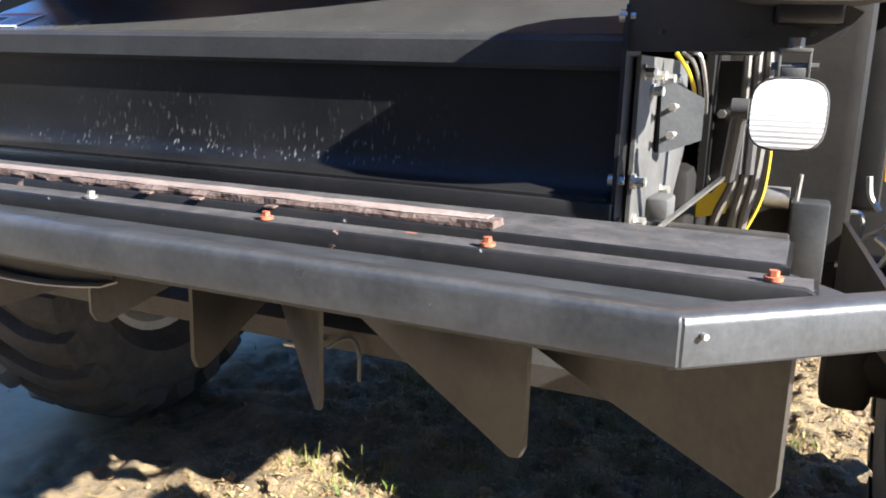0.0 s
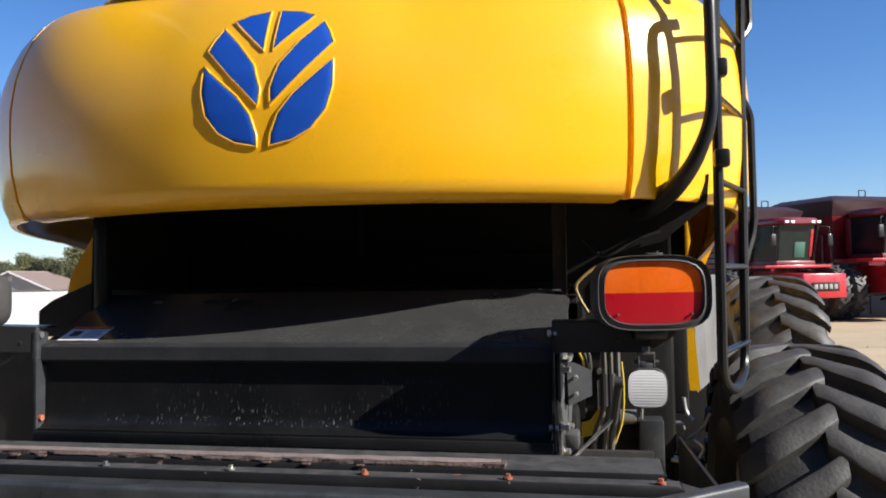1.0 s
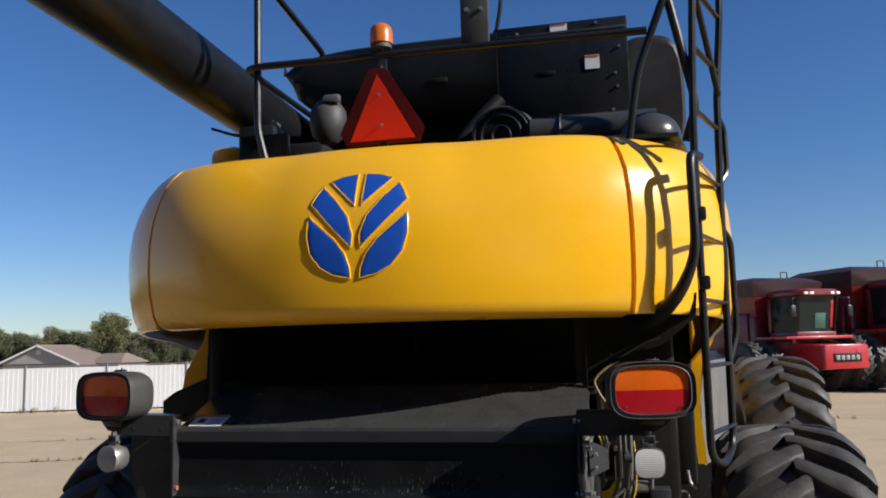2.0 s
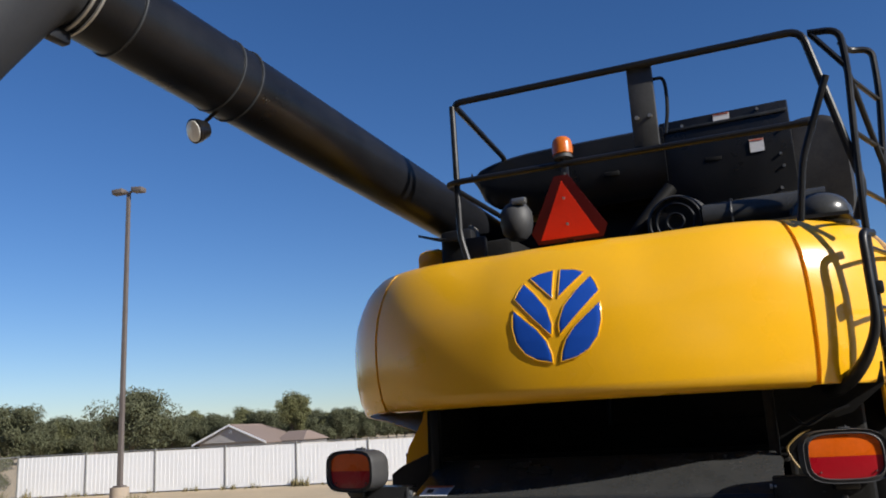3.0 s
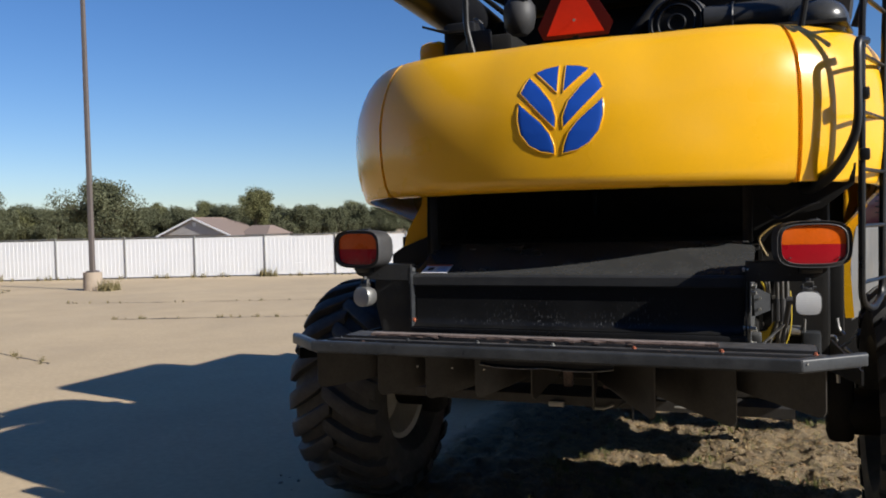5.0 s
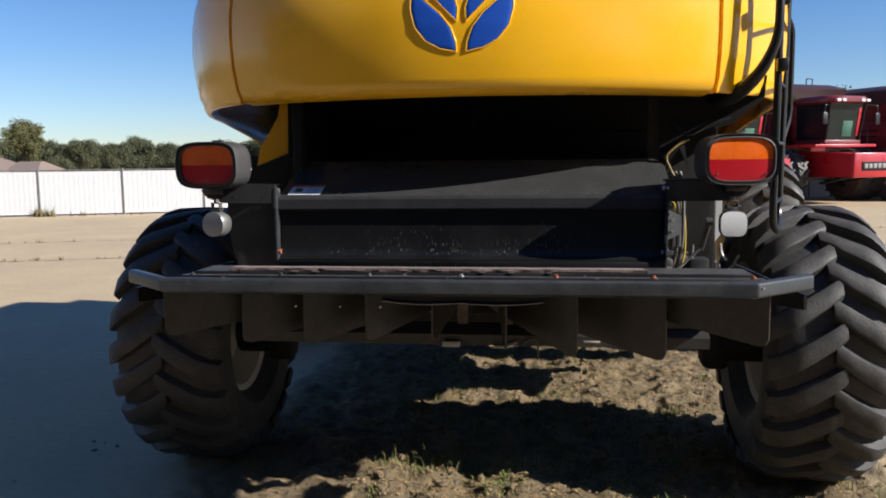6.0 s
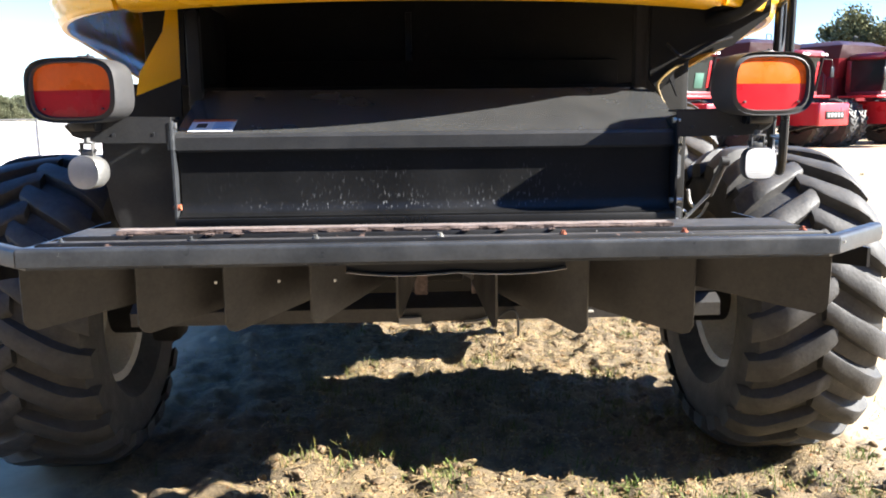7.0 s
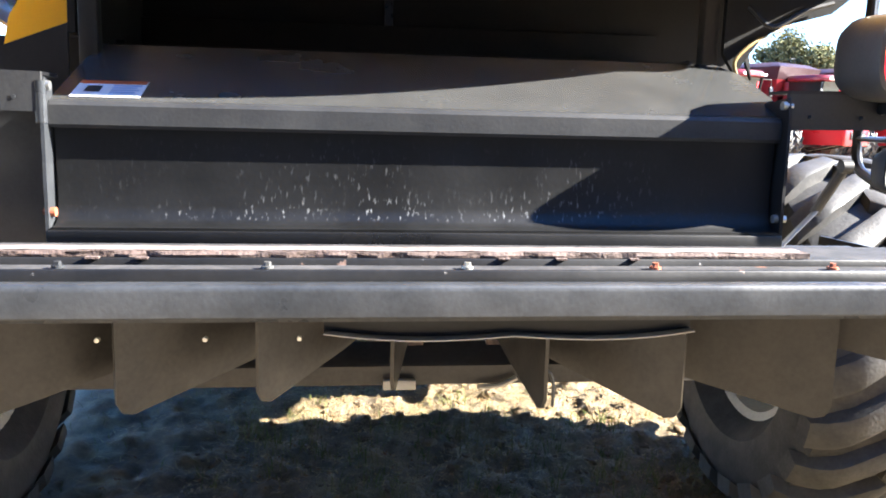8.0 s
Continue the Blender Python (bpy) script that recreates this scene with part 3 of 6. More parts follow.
def sky_light_wall():
    """A plain dark building, unseen, added behind the walk to cut the sky light."""
    blocker = thing("machine_shed", "unseen long dark building added behind the walk to cut sky light", "building", pose(2, -8.2, 0))
    part("wall", one_box((0, -4, 4.4), (46, 8, 8.8), 0.05), SKYBLOCK, blocker, "dark face turned to the combine")
    bm = bmesh.new()
    rings(bm, [[(-23.4, 0.4, 8.8), (23.4, 0.4, 8.8), (23.4, -8.4, 8.8), (-23.4, -8.4, 8.8)], [(-23.4, -3.9, 10.0), (23.4, -3.9, 10.0), (23.4, -4.1, 10.0), (-23.4, -4.1, 10.0)]])
    part("roof", bm, SKYBLOCK, blocker)
    return blocker


sky_light_wall()


# ---- trees ----
def tree(name, label, seed, height, spread, leaf, mat, low=0.15):
    """A tapered trunk with limbs; leaf clumps gather round the limb ends with gaps between."""
    rnd = random.Random(seed)
    t = thing(name, label, "tree", group="trees behind the lot")
    bm = bmesh.new()
    tube(bm, smooth_path([(0, 0, 0), (rnd.uniform(-.15, .15), rnd.uniform(-.15, .15), height * 0.3), (rnd.uniform(-.3, .3), rnd.uniform(-.3, .3), height * 0.7)], 4), 0.02 * height, 7)
    part("trunk", bm, BARK, t)
    ends = []
    bm = bmesh.new()
    for k in range(15):
        a = rnd.uniform(0, 2 * math.pi)
        z0 = height * rnd.uniform(low, 0.62)
        reach = spread * rnd.uniform(0.35, 1.0) * (1 - 0.45 * z0 / height)
        z1 = min(height * 0.96, z0 + height * rnd.uniform(0.12, 0.36))
        end = Vector((math.cos(a) * reach, math.sin(a) * reach, z1))
        mid = Vector((math.cos(a) * reach * 0.5, math.sin(a) * reach * 0.5, (z0 + z1) / 2 + 0.05 * height))
        tube(bm, smooth_path([(0, 0, z0), mid, end], 3), 0.007 * height, 5)
        ends += [end, mid]
    ends += [Vector((rnd.uniform(-.25, .25) * spread, rnd.uniform(-.25, .25) * spread, height * rnd.uniform(0.72, 0.97))) for _ in range(7)]
    part("limbs", bm, BARK, t)
    verts, faces = [], []
    for e in ends:
        r = spread * rnd.uniform(0.16, 0.36)
        for _ in range(620):
            d = Vector((rnd.gauss(0, 1), rnd.gauss(0, 1), rnd.gauss(0, 0.8)))
            p = e + d.normalized() * r * rnd.uniform(0.35, 1.05)
            if p.z < 0.1:
                continue
            n = Vector((rnd.gauss(0, 1), rnd.gauss(0, 1), rnd.gauss(0.5, 1))).normalized()
            u = n.orthogonal().normalized()
            v = n.cross(u)
            s = leaf * rnd.uniform(0.6, 1.3)
            b = len(verts)
            verts += [p - u * s, p + v * s * 0.55, p + u * s, p - v * s * 0.55]
            faces.append((b, b + 1, b + 2, b + 3))
    me = bpy.data.meshes.new("crown")
    me.from_pydata([tuple(v) for v in verts], [], faces)
    me.materials.append(mat)
    c = new("crown", me)
    c.parent = t
    return t


TREES = [
    tree("tree", "broad dark green tree with a rounded uneven crown", 1, 8.0, 4.6, 0.125, LEAF),
    tree("tree", "olive green tree with a loose ragged crown", 2, 7.4, 3.4, 0.115, LEAF_PALE),
    tree("tree", "dark green tree with several crowns in a hedge line", 3, 6.2, 3.8, 0.12, LEAF),
    tree("tree", "low olive scrub tree with foliage to the ground", 4, 4.2, 2.8, 0.10, LEAF_PALE, low=0.03),
]


def plant(kind, x, y, scale, turn):
    """Copy one of the trees to a spot, scaled."""
    m = Matrix.LocRotScale((x, y, 0), Euler((0, 0, turn)), (scale, scale, scale))
    return copy_thing(TREES[kind], m)


EYE_SPOT = Vector((1.2, -3.4, 0))


def along_bearing(bearing, distance):
    """A spot at a bearing in degrees, to the left of straight ahead, from the middle of the walk."""
    a = radians(bearing)
    return EYE_SPOT.x - math.sin(a) * distance, EYE_SPOT.y + math.cos(a) * distance


rnd = random.Random(11)
TREES[0].matrix_world = Matrix.LocRotScale((*along_bearing(45.4, 84), 0), Euler((0, 0, 1.0)), (1.0, 1.0, 0.90))
TREES[1].matrix_world = Matrix.LocRotScale((*along_bearing(35.2, 116), 0), Euler((0, 0, 2.0)), (1.0, 1.0, 1.0))
TREES[2].matrix_world = Matrix.LocRotScale((*along_bearing(52.5, 100), 0), Euler((0, 0, 2.6)), (1.0, 1.0, 1.0))
TREES[3].matrix_world = Matrix.LocRotScale((*along_bearing(60.0, 46), 0), Euler((0, 0, 0.4)), (1.0, 1.0, 1.0))
b = 61.0
while b > -2:
    kind = rnd.choice((0, 1, 2, 2, 2))
    dist = rnd.uniform(118, 150)
    plant(kind, *along_bearing(b, dist), rnd.uniform(0.68, 0.88) * (0.82 if b > 53 else 1.0), rnd.uniform(0, 6))
    b -= rnd.uniform(0.5, 0.95)
b = 62.0
while b > 30:
    plant(3, *along_bearing(b, rnd.uniform(124, 150)), rnd.uniform(0.95, 1.25), rnd.uniform(0, 6))
    b -= rnd.uniform(1.0, 1.6)
for b, d, s in ((64, 44, 1.05), (62, 60, 1.1), (57, 52, 0.9), (66, 38, 0.95), (68.5, 40, 1.15), (59.5, 75, 1.2), (71, 36, 1.0), (63, 90, 1.25), (66, 70, 1.2), (70, 62, 1.3)):
    plant(3, *along_bearing(b, d), s * 0.84, rnd.uniform(0, 6))
for k in range(26):  # low scrub filling the ground behind the chain-link fence
    p = CORNER + CHAIN * rnd.uniform(-2.0, 26.0) + Vector((-0.89, -0.46, 0)) * rnd.uniform(1.2, 9.0)
    plant(3, p.x, p.y, rnd.uniform(0.34, 0.55), rnd.uniform(0, 6))
for b, d, s, kind in ((-14.0, 78, 1.0, 1), (-17.5, 74, 0.95, 1), (-20.5, 80, 1.05, 2), (-27.5, 60, 1.05, 1), (-29.5, 64, 1.0, 0), (-32.5, 70, 1.0, 1), (-8, 110, 0.9, 2), (-5, 118, 0.9, 2), (-11, 105, 0.9, 2), (-24, 95, 0.9, 2), (-36, 90, 1.0, 2)):
    plant(kind, *along_bearing(b, d), s, rnd.uniform(0, 6))


# ---- the yellow combine ----
combine = thing("combine_harvester", "yellow combine harvester with black straw hood and folded-back auger", "combine harvester")

# rear hood: plan curve, vertical bulge
HOOD_MID, HOOD_BOW, SEAM_X, CORNER_R = 0.845, 0.33, 1.15, 1.07
SLOPE0 = math.atan(HOOD_BOW * 2.2 / SEAM_X)
INSET = [(2.315, 0.075), (2.325, 0.03), (2.345, 0.006), (2.39, 0.0), (2.5, 0.0), (2.62, 0.008), (2.74, 0.025), (2.86, 0.065), (2.96, 0.115), (3.04, 0.165), (3.10, 0.22), (3.14, 0.28), (3.158, 0.35), (3.162, 0.43)]


def hood_inset(z):
    for (z0, d0), (z1, d1) in zip(INSET, INSET[1:]):
        if z <= z1:
            return d0 + (d1 - d0) * max(0, (z - z0) / (z1 - z0))
    return INSET[-1][1]


def hood_plan(s):
    """Point and outward normal of the widest outline; s runs 0 to 1 over half the middle panel, 1 to 2 round the corner, 2 to 3 along the side."""
    g, s = (1 if s >= 0 else -1), abs(s)
    if s <= 1:
        x = SEAM_X * s
        y = HOOD_MID + HOOD_BOW * s ** 2.2
        a = math.atan(HOOD_BOW * 2.2 / SEAM_X * s ** 1.2)
    else:
        k = min(s, 2.0) - 1
        a1 = radians(88)
        a = SLOPE0 + (a1 - SLOPE0) * k
        r = CORNER_R
        x = SEAM_X + r * (math.sin(a) - math.sin(SLOPE0))
        y = HOOD_MID + HOOD_BOW + r * (math.cos(SLOPE0) - math.cos(a))
        if s > 2:
            x, y = x + 0.02 * (s - 2), y + (s - 2) * 1.5
    return Vector((g * x, y, 0)), Vector((g * math.sin(a), -math.cos(a), 0))


CORNER_INSET = [(2.315, 0.075), (2.325, 0.03), (2.345, 0.006), (2.39, -0.014), (2.5, -0.036), (2.62, -0.044), (2.74, -0.042), (2.86, -0.024), (2.96, 0.008), (3.04, 0.045), (3.10, 0.088), (3.14, 0.130), (3.158, 0.185), (3.162, 0.26)]


def side_inset(s, z):
    """The corners bulge at half height and stand up straighter than the middle."""
    k = max(0.0, min(1.0, (abs(s) - 0.35) / 0.65))
    k = k * k * (3 - 2 * k)
    for (z0, d0), (z1, d1) in zip(CORNER_INSET, CORNER_INSET[1:]):
        if z <= z1:
            break
    d = d0 + (d1 - d0) * max(0.0, min(1.0, (z - z0) / (z1 - z0)))
    if s > 0 and d < 0:
        d *= 0.5
    return hood_inset(z) * (1 - k) + d * k


def hood_point(s, z, out=0.0):
    p, n = hood_plan(s)
    q = p - n * (side_inset(s, z) - out)
    q.z = z
    return q


def hood_panel(name, s0, s1, steps, parent, label, drop=None, thick=0.02):
    """A curved sheet with thickness; drop(s) lowers and tucks in its bottom edge."""
    bm = bmesh.new()
    outer, inner = [], []
    for i in range(steps + 1):
        s = s0 + (s1 - s0) * i / steps
        col, low = [], []
        rows = []
        if drop:
            d = drop(s)
            for k in range(5, 0, -1):
                rows.append((2.34 - d * k / 5, 0.45 * d * (k / 5) ** 1.7))
            rows += [(z, None) for z, _ in INSET[2:]]
        else:
            rows = [(z, None) for z, _ in INSET]
        for z, extra in rows:
            p, n = hood_plan(s)
            dd = side_inset(s, z) if extra is None else hood_inset(2.345) + extra
            a, b = p - n * dd, p - n * (dd + thick)
            a.z = z
            b.z = z - (thick if z > 3.1 else 0)
            col.append(bm.verts.new(a)), low.append(bm.verts.new(b))
        outer.append(col), inner.append(low)
    m = len(outer[0])
    for i in range(steps):
        for k in range(m - 1):
            bm.faces.new((outer[i][k], outer[i + 1][k], outer[i + 1][k + 1], outer[i][k + 1]))
            bm.faces.new((inner[i][k + 1], inner[i + 1][k + 1], inner[i + 1][k], inner[i][k]))
        for k in (0, m - 1):
            bm.faces.new((outer[i][k], inner[i][k], inner[i + 1][k], outer[i + 1][k]))
    for i in (0, steps):
        for k in range(m - 1):
            bm.faces.new((outer[i][k], outer[i][k + 1], inner[i][k + 1], inner[i][k]))
    bmesh.ops.recalc_face_normals(bm, faces=bm.faces)
    return part(name, bm, YELLOW, parent, label, 50)


middle = hood_panel("rear_panel", -0.989, 0.989, 48, combine, "glossy yellow rear hood panel")


def corner_drop(s):
    """The bottom rim sinks slowly as it runs forward."""
    a = abs(s)
    return (0.02 + 0.045 * max(0.0, a - 1.0) ** 2 + 0.23 * max(0.0, a - 2.0)) * (0.7 if s > 0 else 1.0)


for g in (1, -1):
    hood_panel("corner_panel", g * 1.010, g * 3.0, 44, combine, "rounded yellow corner panel", corner_drop)
for g in (1, -1):  # recessed return behind each panel gap
    bm = bmesh.new()
    rings(bm, [[hood_point(g * k, z, -0.018) for z, _ in INSET[1:]] for k in (0.975, 1.0, 1.025)], close_ends=False, wrap=False)
    part("seam_return", bm, YELLOW, combine)
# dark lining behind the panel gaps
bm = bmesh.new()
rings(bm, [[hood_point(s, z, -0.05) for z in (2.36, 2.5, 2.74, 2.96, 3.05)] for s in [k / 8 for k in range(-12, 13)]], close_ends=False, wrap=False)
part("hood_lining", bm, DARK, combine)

# emblem of six leaf shapes, inlaid blue with a raised yellow rim
HALF = [
    [(146, 214), (97, 233), (20, 243), (18, 94)],
    [(181, 188), (205, 148), (222, 105), (24, -96), (20, -40), (46, 42), (109, 120)],
    [(226, 46), (226, -46), (206, -121), (158, -181), (97, -215), (25, -230), (28, -190), (51, -126), (98, -65)],
]
for shape, side in ((h, g) for h in HALF for g in (1, -1)):
    loop = []
    for (p, q), (c, d) in zip(shape, shape[1:] + shape[:1]):
        loop += [(side * (p + (c - p) * k / 4), q + (d - q) * k / 4) for k in range(4)]

    def lift(q, out):
        x, z = 0.002 + q[0] * 0.001, 2.735 + q[1] * 0.001
        return hood_point(x / SEAM_X, z, out)

    bm = bmesh.new()
    cx, cy = sum(p[0] for p in loop) / len(loop), sum(p[1] for p in loop) / len(loop)
    stack = [[lift((cx + (x - cx) * k, cy + (y - cy) * k), o) for x, y in loop] for k, o in ((1.0, -0.004), (1.0, 0.0045), (0.98, 0.0055), (0.8, 0.006), (0.6, 0.006), (0.4, 0.006), (0.2, 0.006))]
    made = rings(bm, stack, close_ends=False)
    mid = bm.verts.new(lift((cx, cy), 0.006))
    for i in range(len(loop)):
        bm.faces.new((made[-1][i], made[-1][(i + 1) % len(loop)], mid))
    bmesh.ops.recalc_face_normals(bm, faces=bm.faces)
    leaf = part("emblem_leaf", bm, BLUE, middle, "blue leaf of the emblem")
    bm = bmesh.new()
    tube(bm, [lift((cx + (x - cx) * 1.04, cy + (y - cy) * 1.03), 0.002) for x, y in loop], 0.0045, 6, closed=True)
    part("emblem_rim", bm, YELLOW, middle)

# body ahead of the hood
part("body", one_box((0, 4.6, 2.0), (2.7, 5.0, 1.5), 0.05), DARK, combine, "dark machine body")
for g in (1, -1):
    part("side_panel", one_box((g * 1.56, 5.55, 2.45), (0.06, 3.8, 1.3), 0.02), YELLOW, combine, "yellow side panel")
part("deck", one_box((0, 3.2, 3.06), (2.3, 3.6, 0.05), 0.01), DARK, combine, "engine deck")
part("grain_tank", one_box((0, 4.6, 3.55), (2.3, 2.1, 1.55), 0.12), YELLOW, combine)
cab = part("cab", one_box((0, 6.3, 2.9), (1.9, 1.2, 1.8), 0.2), CABGLASS, combine)
part("roof", one_box((0, 6.3, 3.84), (2.1, 1.3, 0.16), 0.07), YELLOW, cab)
part("belly", one_box((0, 4.6, 1.55), (1.5, 4.6, 0.6), 0.05), DARK, combine)
part("sieve_box", one_box((0, 3.3, 1.34), (1.9, 3.4, 0.46), 0.03), DARK, combine, "dark sieve box under the body")
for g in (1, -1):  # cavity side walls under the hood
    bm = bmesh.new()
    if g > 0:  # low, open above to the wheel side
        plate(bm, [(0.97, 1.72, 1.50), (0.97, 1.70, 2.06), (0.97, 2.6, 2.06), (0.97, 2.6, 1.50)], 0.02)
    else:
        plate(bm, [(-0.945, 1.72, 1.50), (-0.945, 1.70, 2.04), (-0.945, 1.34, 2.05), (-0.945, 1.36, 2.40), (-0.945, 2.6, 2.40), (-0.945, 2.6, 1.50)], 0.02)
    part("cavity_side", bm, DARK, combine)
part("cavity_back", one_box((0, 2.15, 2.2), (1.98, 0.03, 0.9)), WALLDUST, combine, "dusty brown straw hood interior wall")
# Dark box that makes the lower part of the back wall darker.
part("cavity_dark_strip", one_box((0, 2.10, 2.08), (1.94, 0.06, 0.20), 0.004), DARK, combine, "dark strip across the foot of the dusty wall")
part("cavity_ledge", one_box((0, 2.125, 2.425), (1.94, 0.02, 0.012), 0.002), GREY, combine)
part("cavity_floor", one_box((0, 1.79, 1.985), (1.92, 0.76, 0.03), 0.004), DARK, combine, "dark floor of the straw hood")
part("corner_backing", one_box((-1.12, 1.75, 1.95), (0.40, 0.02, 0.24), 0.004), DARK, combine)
part("cavity_roof", one_box((0, 1.75, 2.52), (2.2, 1.0, 0.03)), WALLDUST, combine)
for x, y, mat in ((-0.903, 1.33, BLACK), (0.9, 1.45, BROWNDARK)):
    part("cavity_post", one_box((x, y, 2.2), (0.05, 0.05, 0.62), 0.006), mat, combine)
bm = one_box((-0.06, 2.10, 2.29), (0.03, 0.05, 0.24), 0.004)
part("cavity_rib", bm, BLACK, combine)
bm = one_box((0, 1.6, 2.03), (1.86, 0.03, 0.03), 0.004)
part("cavity_crossbar", bm, DARK, combine)
# Thin grey bar, paler than its surroundings, along the flap's back edge.
part("flap_back_edge", one_box((0, 1.402, 2.023), (1.80, 0.006, 0.006), 0.001), GREY, combine, "thin grey back edge of the flap")

# sloping flap with its lip and the scuffed lower panel
bm = bmesh.new()
plate(bm, [(-0.90, 0.985, 1.86), (0.90, 0.985, 1.86), (0.935, 1.10, 1.91), (0.94, 1.30, 1.985), (0.90, 1.40, 2.02), (-0.90, 1.40, 2.02)], 0.006)
part("chute_flap", bm, FLAP, combine, "sloping dusty grey-black steel flap")
bm = bmesh.new()
q = [(0.985, 1.866), (0.970, 1.862), (0.962, 1.852), (0.960, 1.808), (0.966, 1.800), (0.985, 1.800)]
rings(bm, [[(x, y, z) for y, z in q] for x in [-0.895 + 1.79 * k / 12 for k in range(13)]])
bmesh.ops.recalc_face_normals(bm, faces=bm.faces)
part("flap_lip", bm, LIP, combine, "folded grey-black lip")
bm = bmesh.new()
profile = [(0.980, 1.80), (0.986, 1.74), (0.988, 1.68), (0.985, 1.62), (0.974, 1.588), (0.952, 1.574), (0.93, 1.572), (0.93, 1.565), (0.96, 1.562), (1.01, 1.575), (1.04, 1.64), (1.04, 1.74), (1.02, 1.80)]
rings(bm, [[(x, y, z) for y, z in profile] for x in [-0.89 + 1.78 * k / 16 for k in range(17)]])
bmesh.ops.recalc_face_normals(bm, faces=bm.faces)
part("chute_panel", bm, CHUTE, combine, "dark dished panel with pale scratches", 50)
part("lower_ledge", one_box((0, 0.945, 1.548), (1.80, 0.05, 0.035), 0.004), BLACK, combine)
part("back_ledge", one_box((0, 0.955, 1.51), (1.82, 0.04, 0.05), 0.004), DARK, combine)

# side plates, arms and lamps
for g in (1, -1):
    bm = bmesh.new()
    back = 0.045 if g < 0 else 0.11
    plate(bm, [(g * 0.897, 0.935, 1.50), (g * 0.897, 0.935 + back, 1.50), (g * 0.897, 0.94 + back, 1.78), (g * 0.897, 0.955 + back, 1.80), (g * 0.897, 0.955 + back, 1.90), (g * 0.897, 0.95, 1.915), (g * 0.897, 0.937, 1.87)], g * 0.008)
    edge_plate = part("edge_plate", bm, GREY if g < 0 else BLACK, combine, "upright hinge edge plate")
    if g < 0:
        bm = bmesh.new()
        cyl(bm, (-0.905, 0.948, 1.81), (-0.905, 0.948, 1.905), 0.013, sides=12)
        part("hinge_barrel", bm, GREY, edge_plate, "worn hinge barrel")
    for z in (1.895, 1.605):
        bm = bmesh.new()
        cyl(bm, (g * 0.893, 0.955, z), (g * 0.914, 0.955, z), 0.008, sides=6)
        cyl(bm, (g * 0.886, 0.955, z), (g * 0.90, 0.955, z), 0.011, sides=12)
        part("hinge_bolt", bm, ZINC if (g, z) != (-1, 1.605) else RUSTBOLT, combine)
    bm = bmesh.new()
    arm = [(g * 0.90, 0.95, 1.925), (g * 1.20, 0.95, 1.93), (g * 1.27, 0.95, 1.90), (g * 1.24, 0.95, 1.862), (g * 1.16, 0.95, 1.838), (g * 0.90, 0.95, 1.835)]
    plate(bm, arm, 0.012)
    arm_ob = part("lamp_arm", bm, LIP, combine, "black lamp arm plate")
    bm = bmesh.new()
    plate(bm, [(g * 0.90, 0.95, 1.925), (g * 1.22, 0.95, 1.93), (g * 1.22, 1.05, 1.93), (g * 0.90, 1.05, 1.925)], 0.008)
    part("arm_flange", bm, BLACK, arm_ob)
    for x in (0.96, 1.10, 1.20):
        bm = bmesh.new()
        cyl(bm, (g * x, 0.936, 1.868), (g * x, 0.952, 1.868), 0.0055, sides=6)
        part("bolt", bm, GREY, arm_ob)


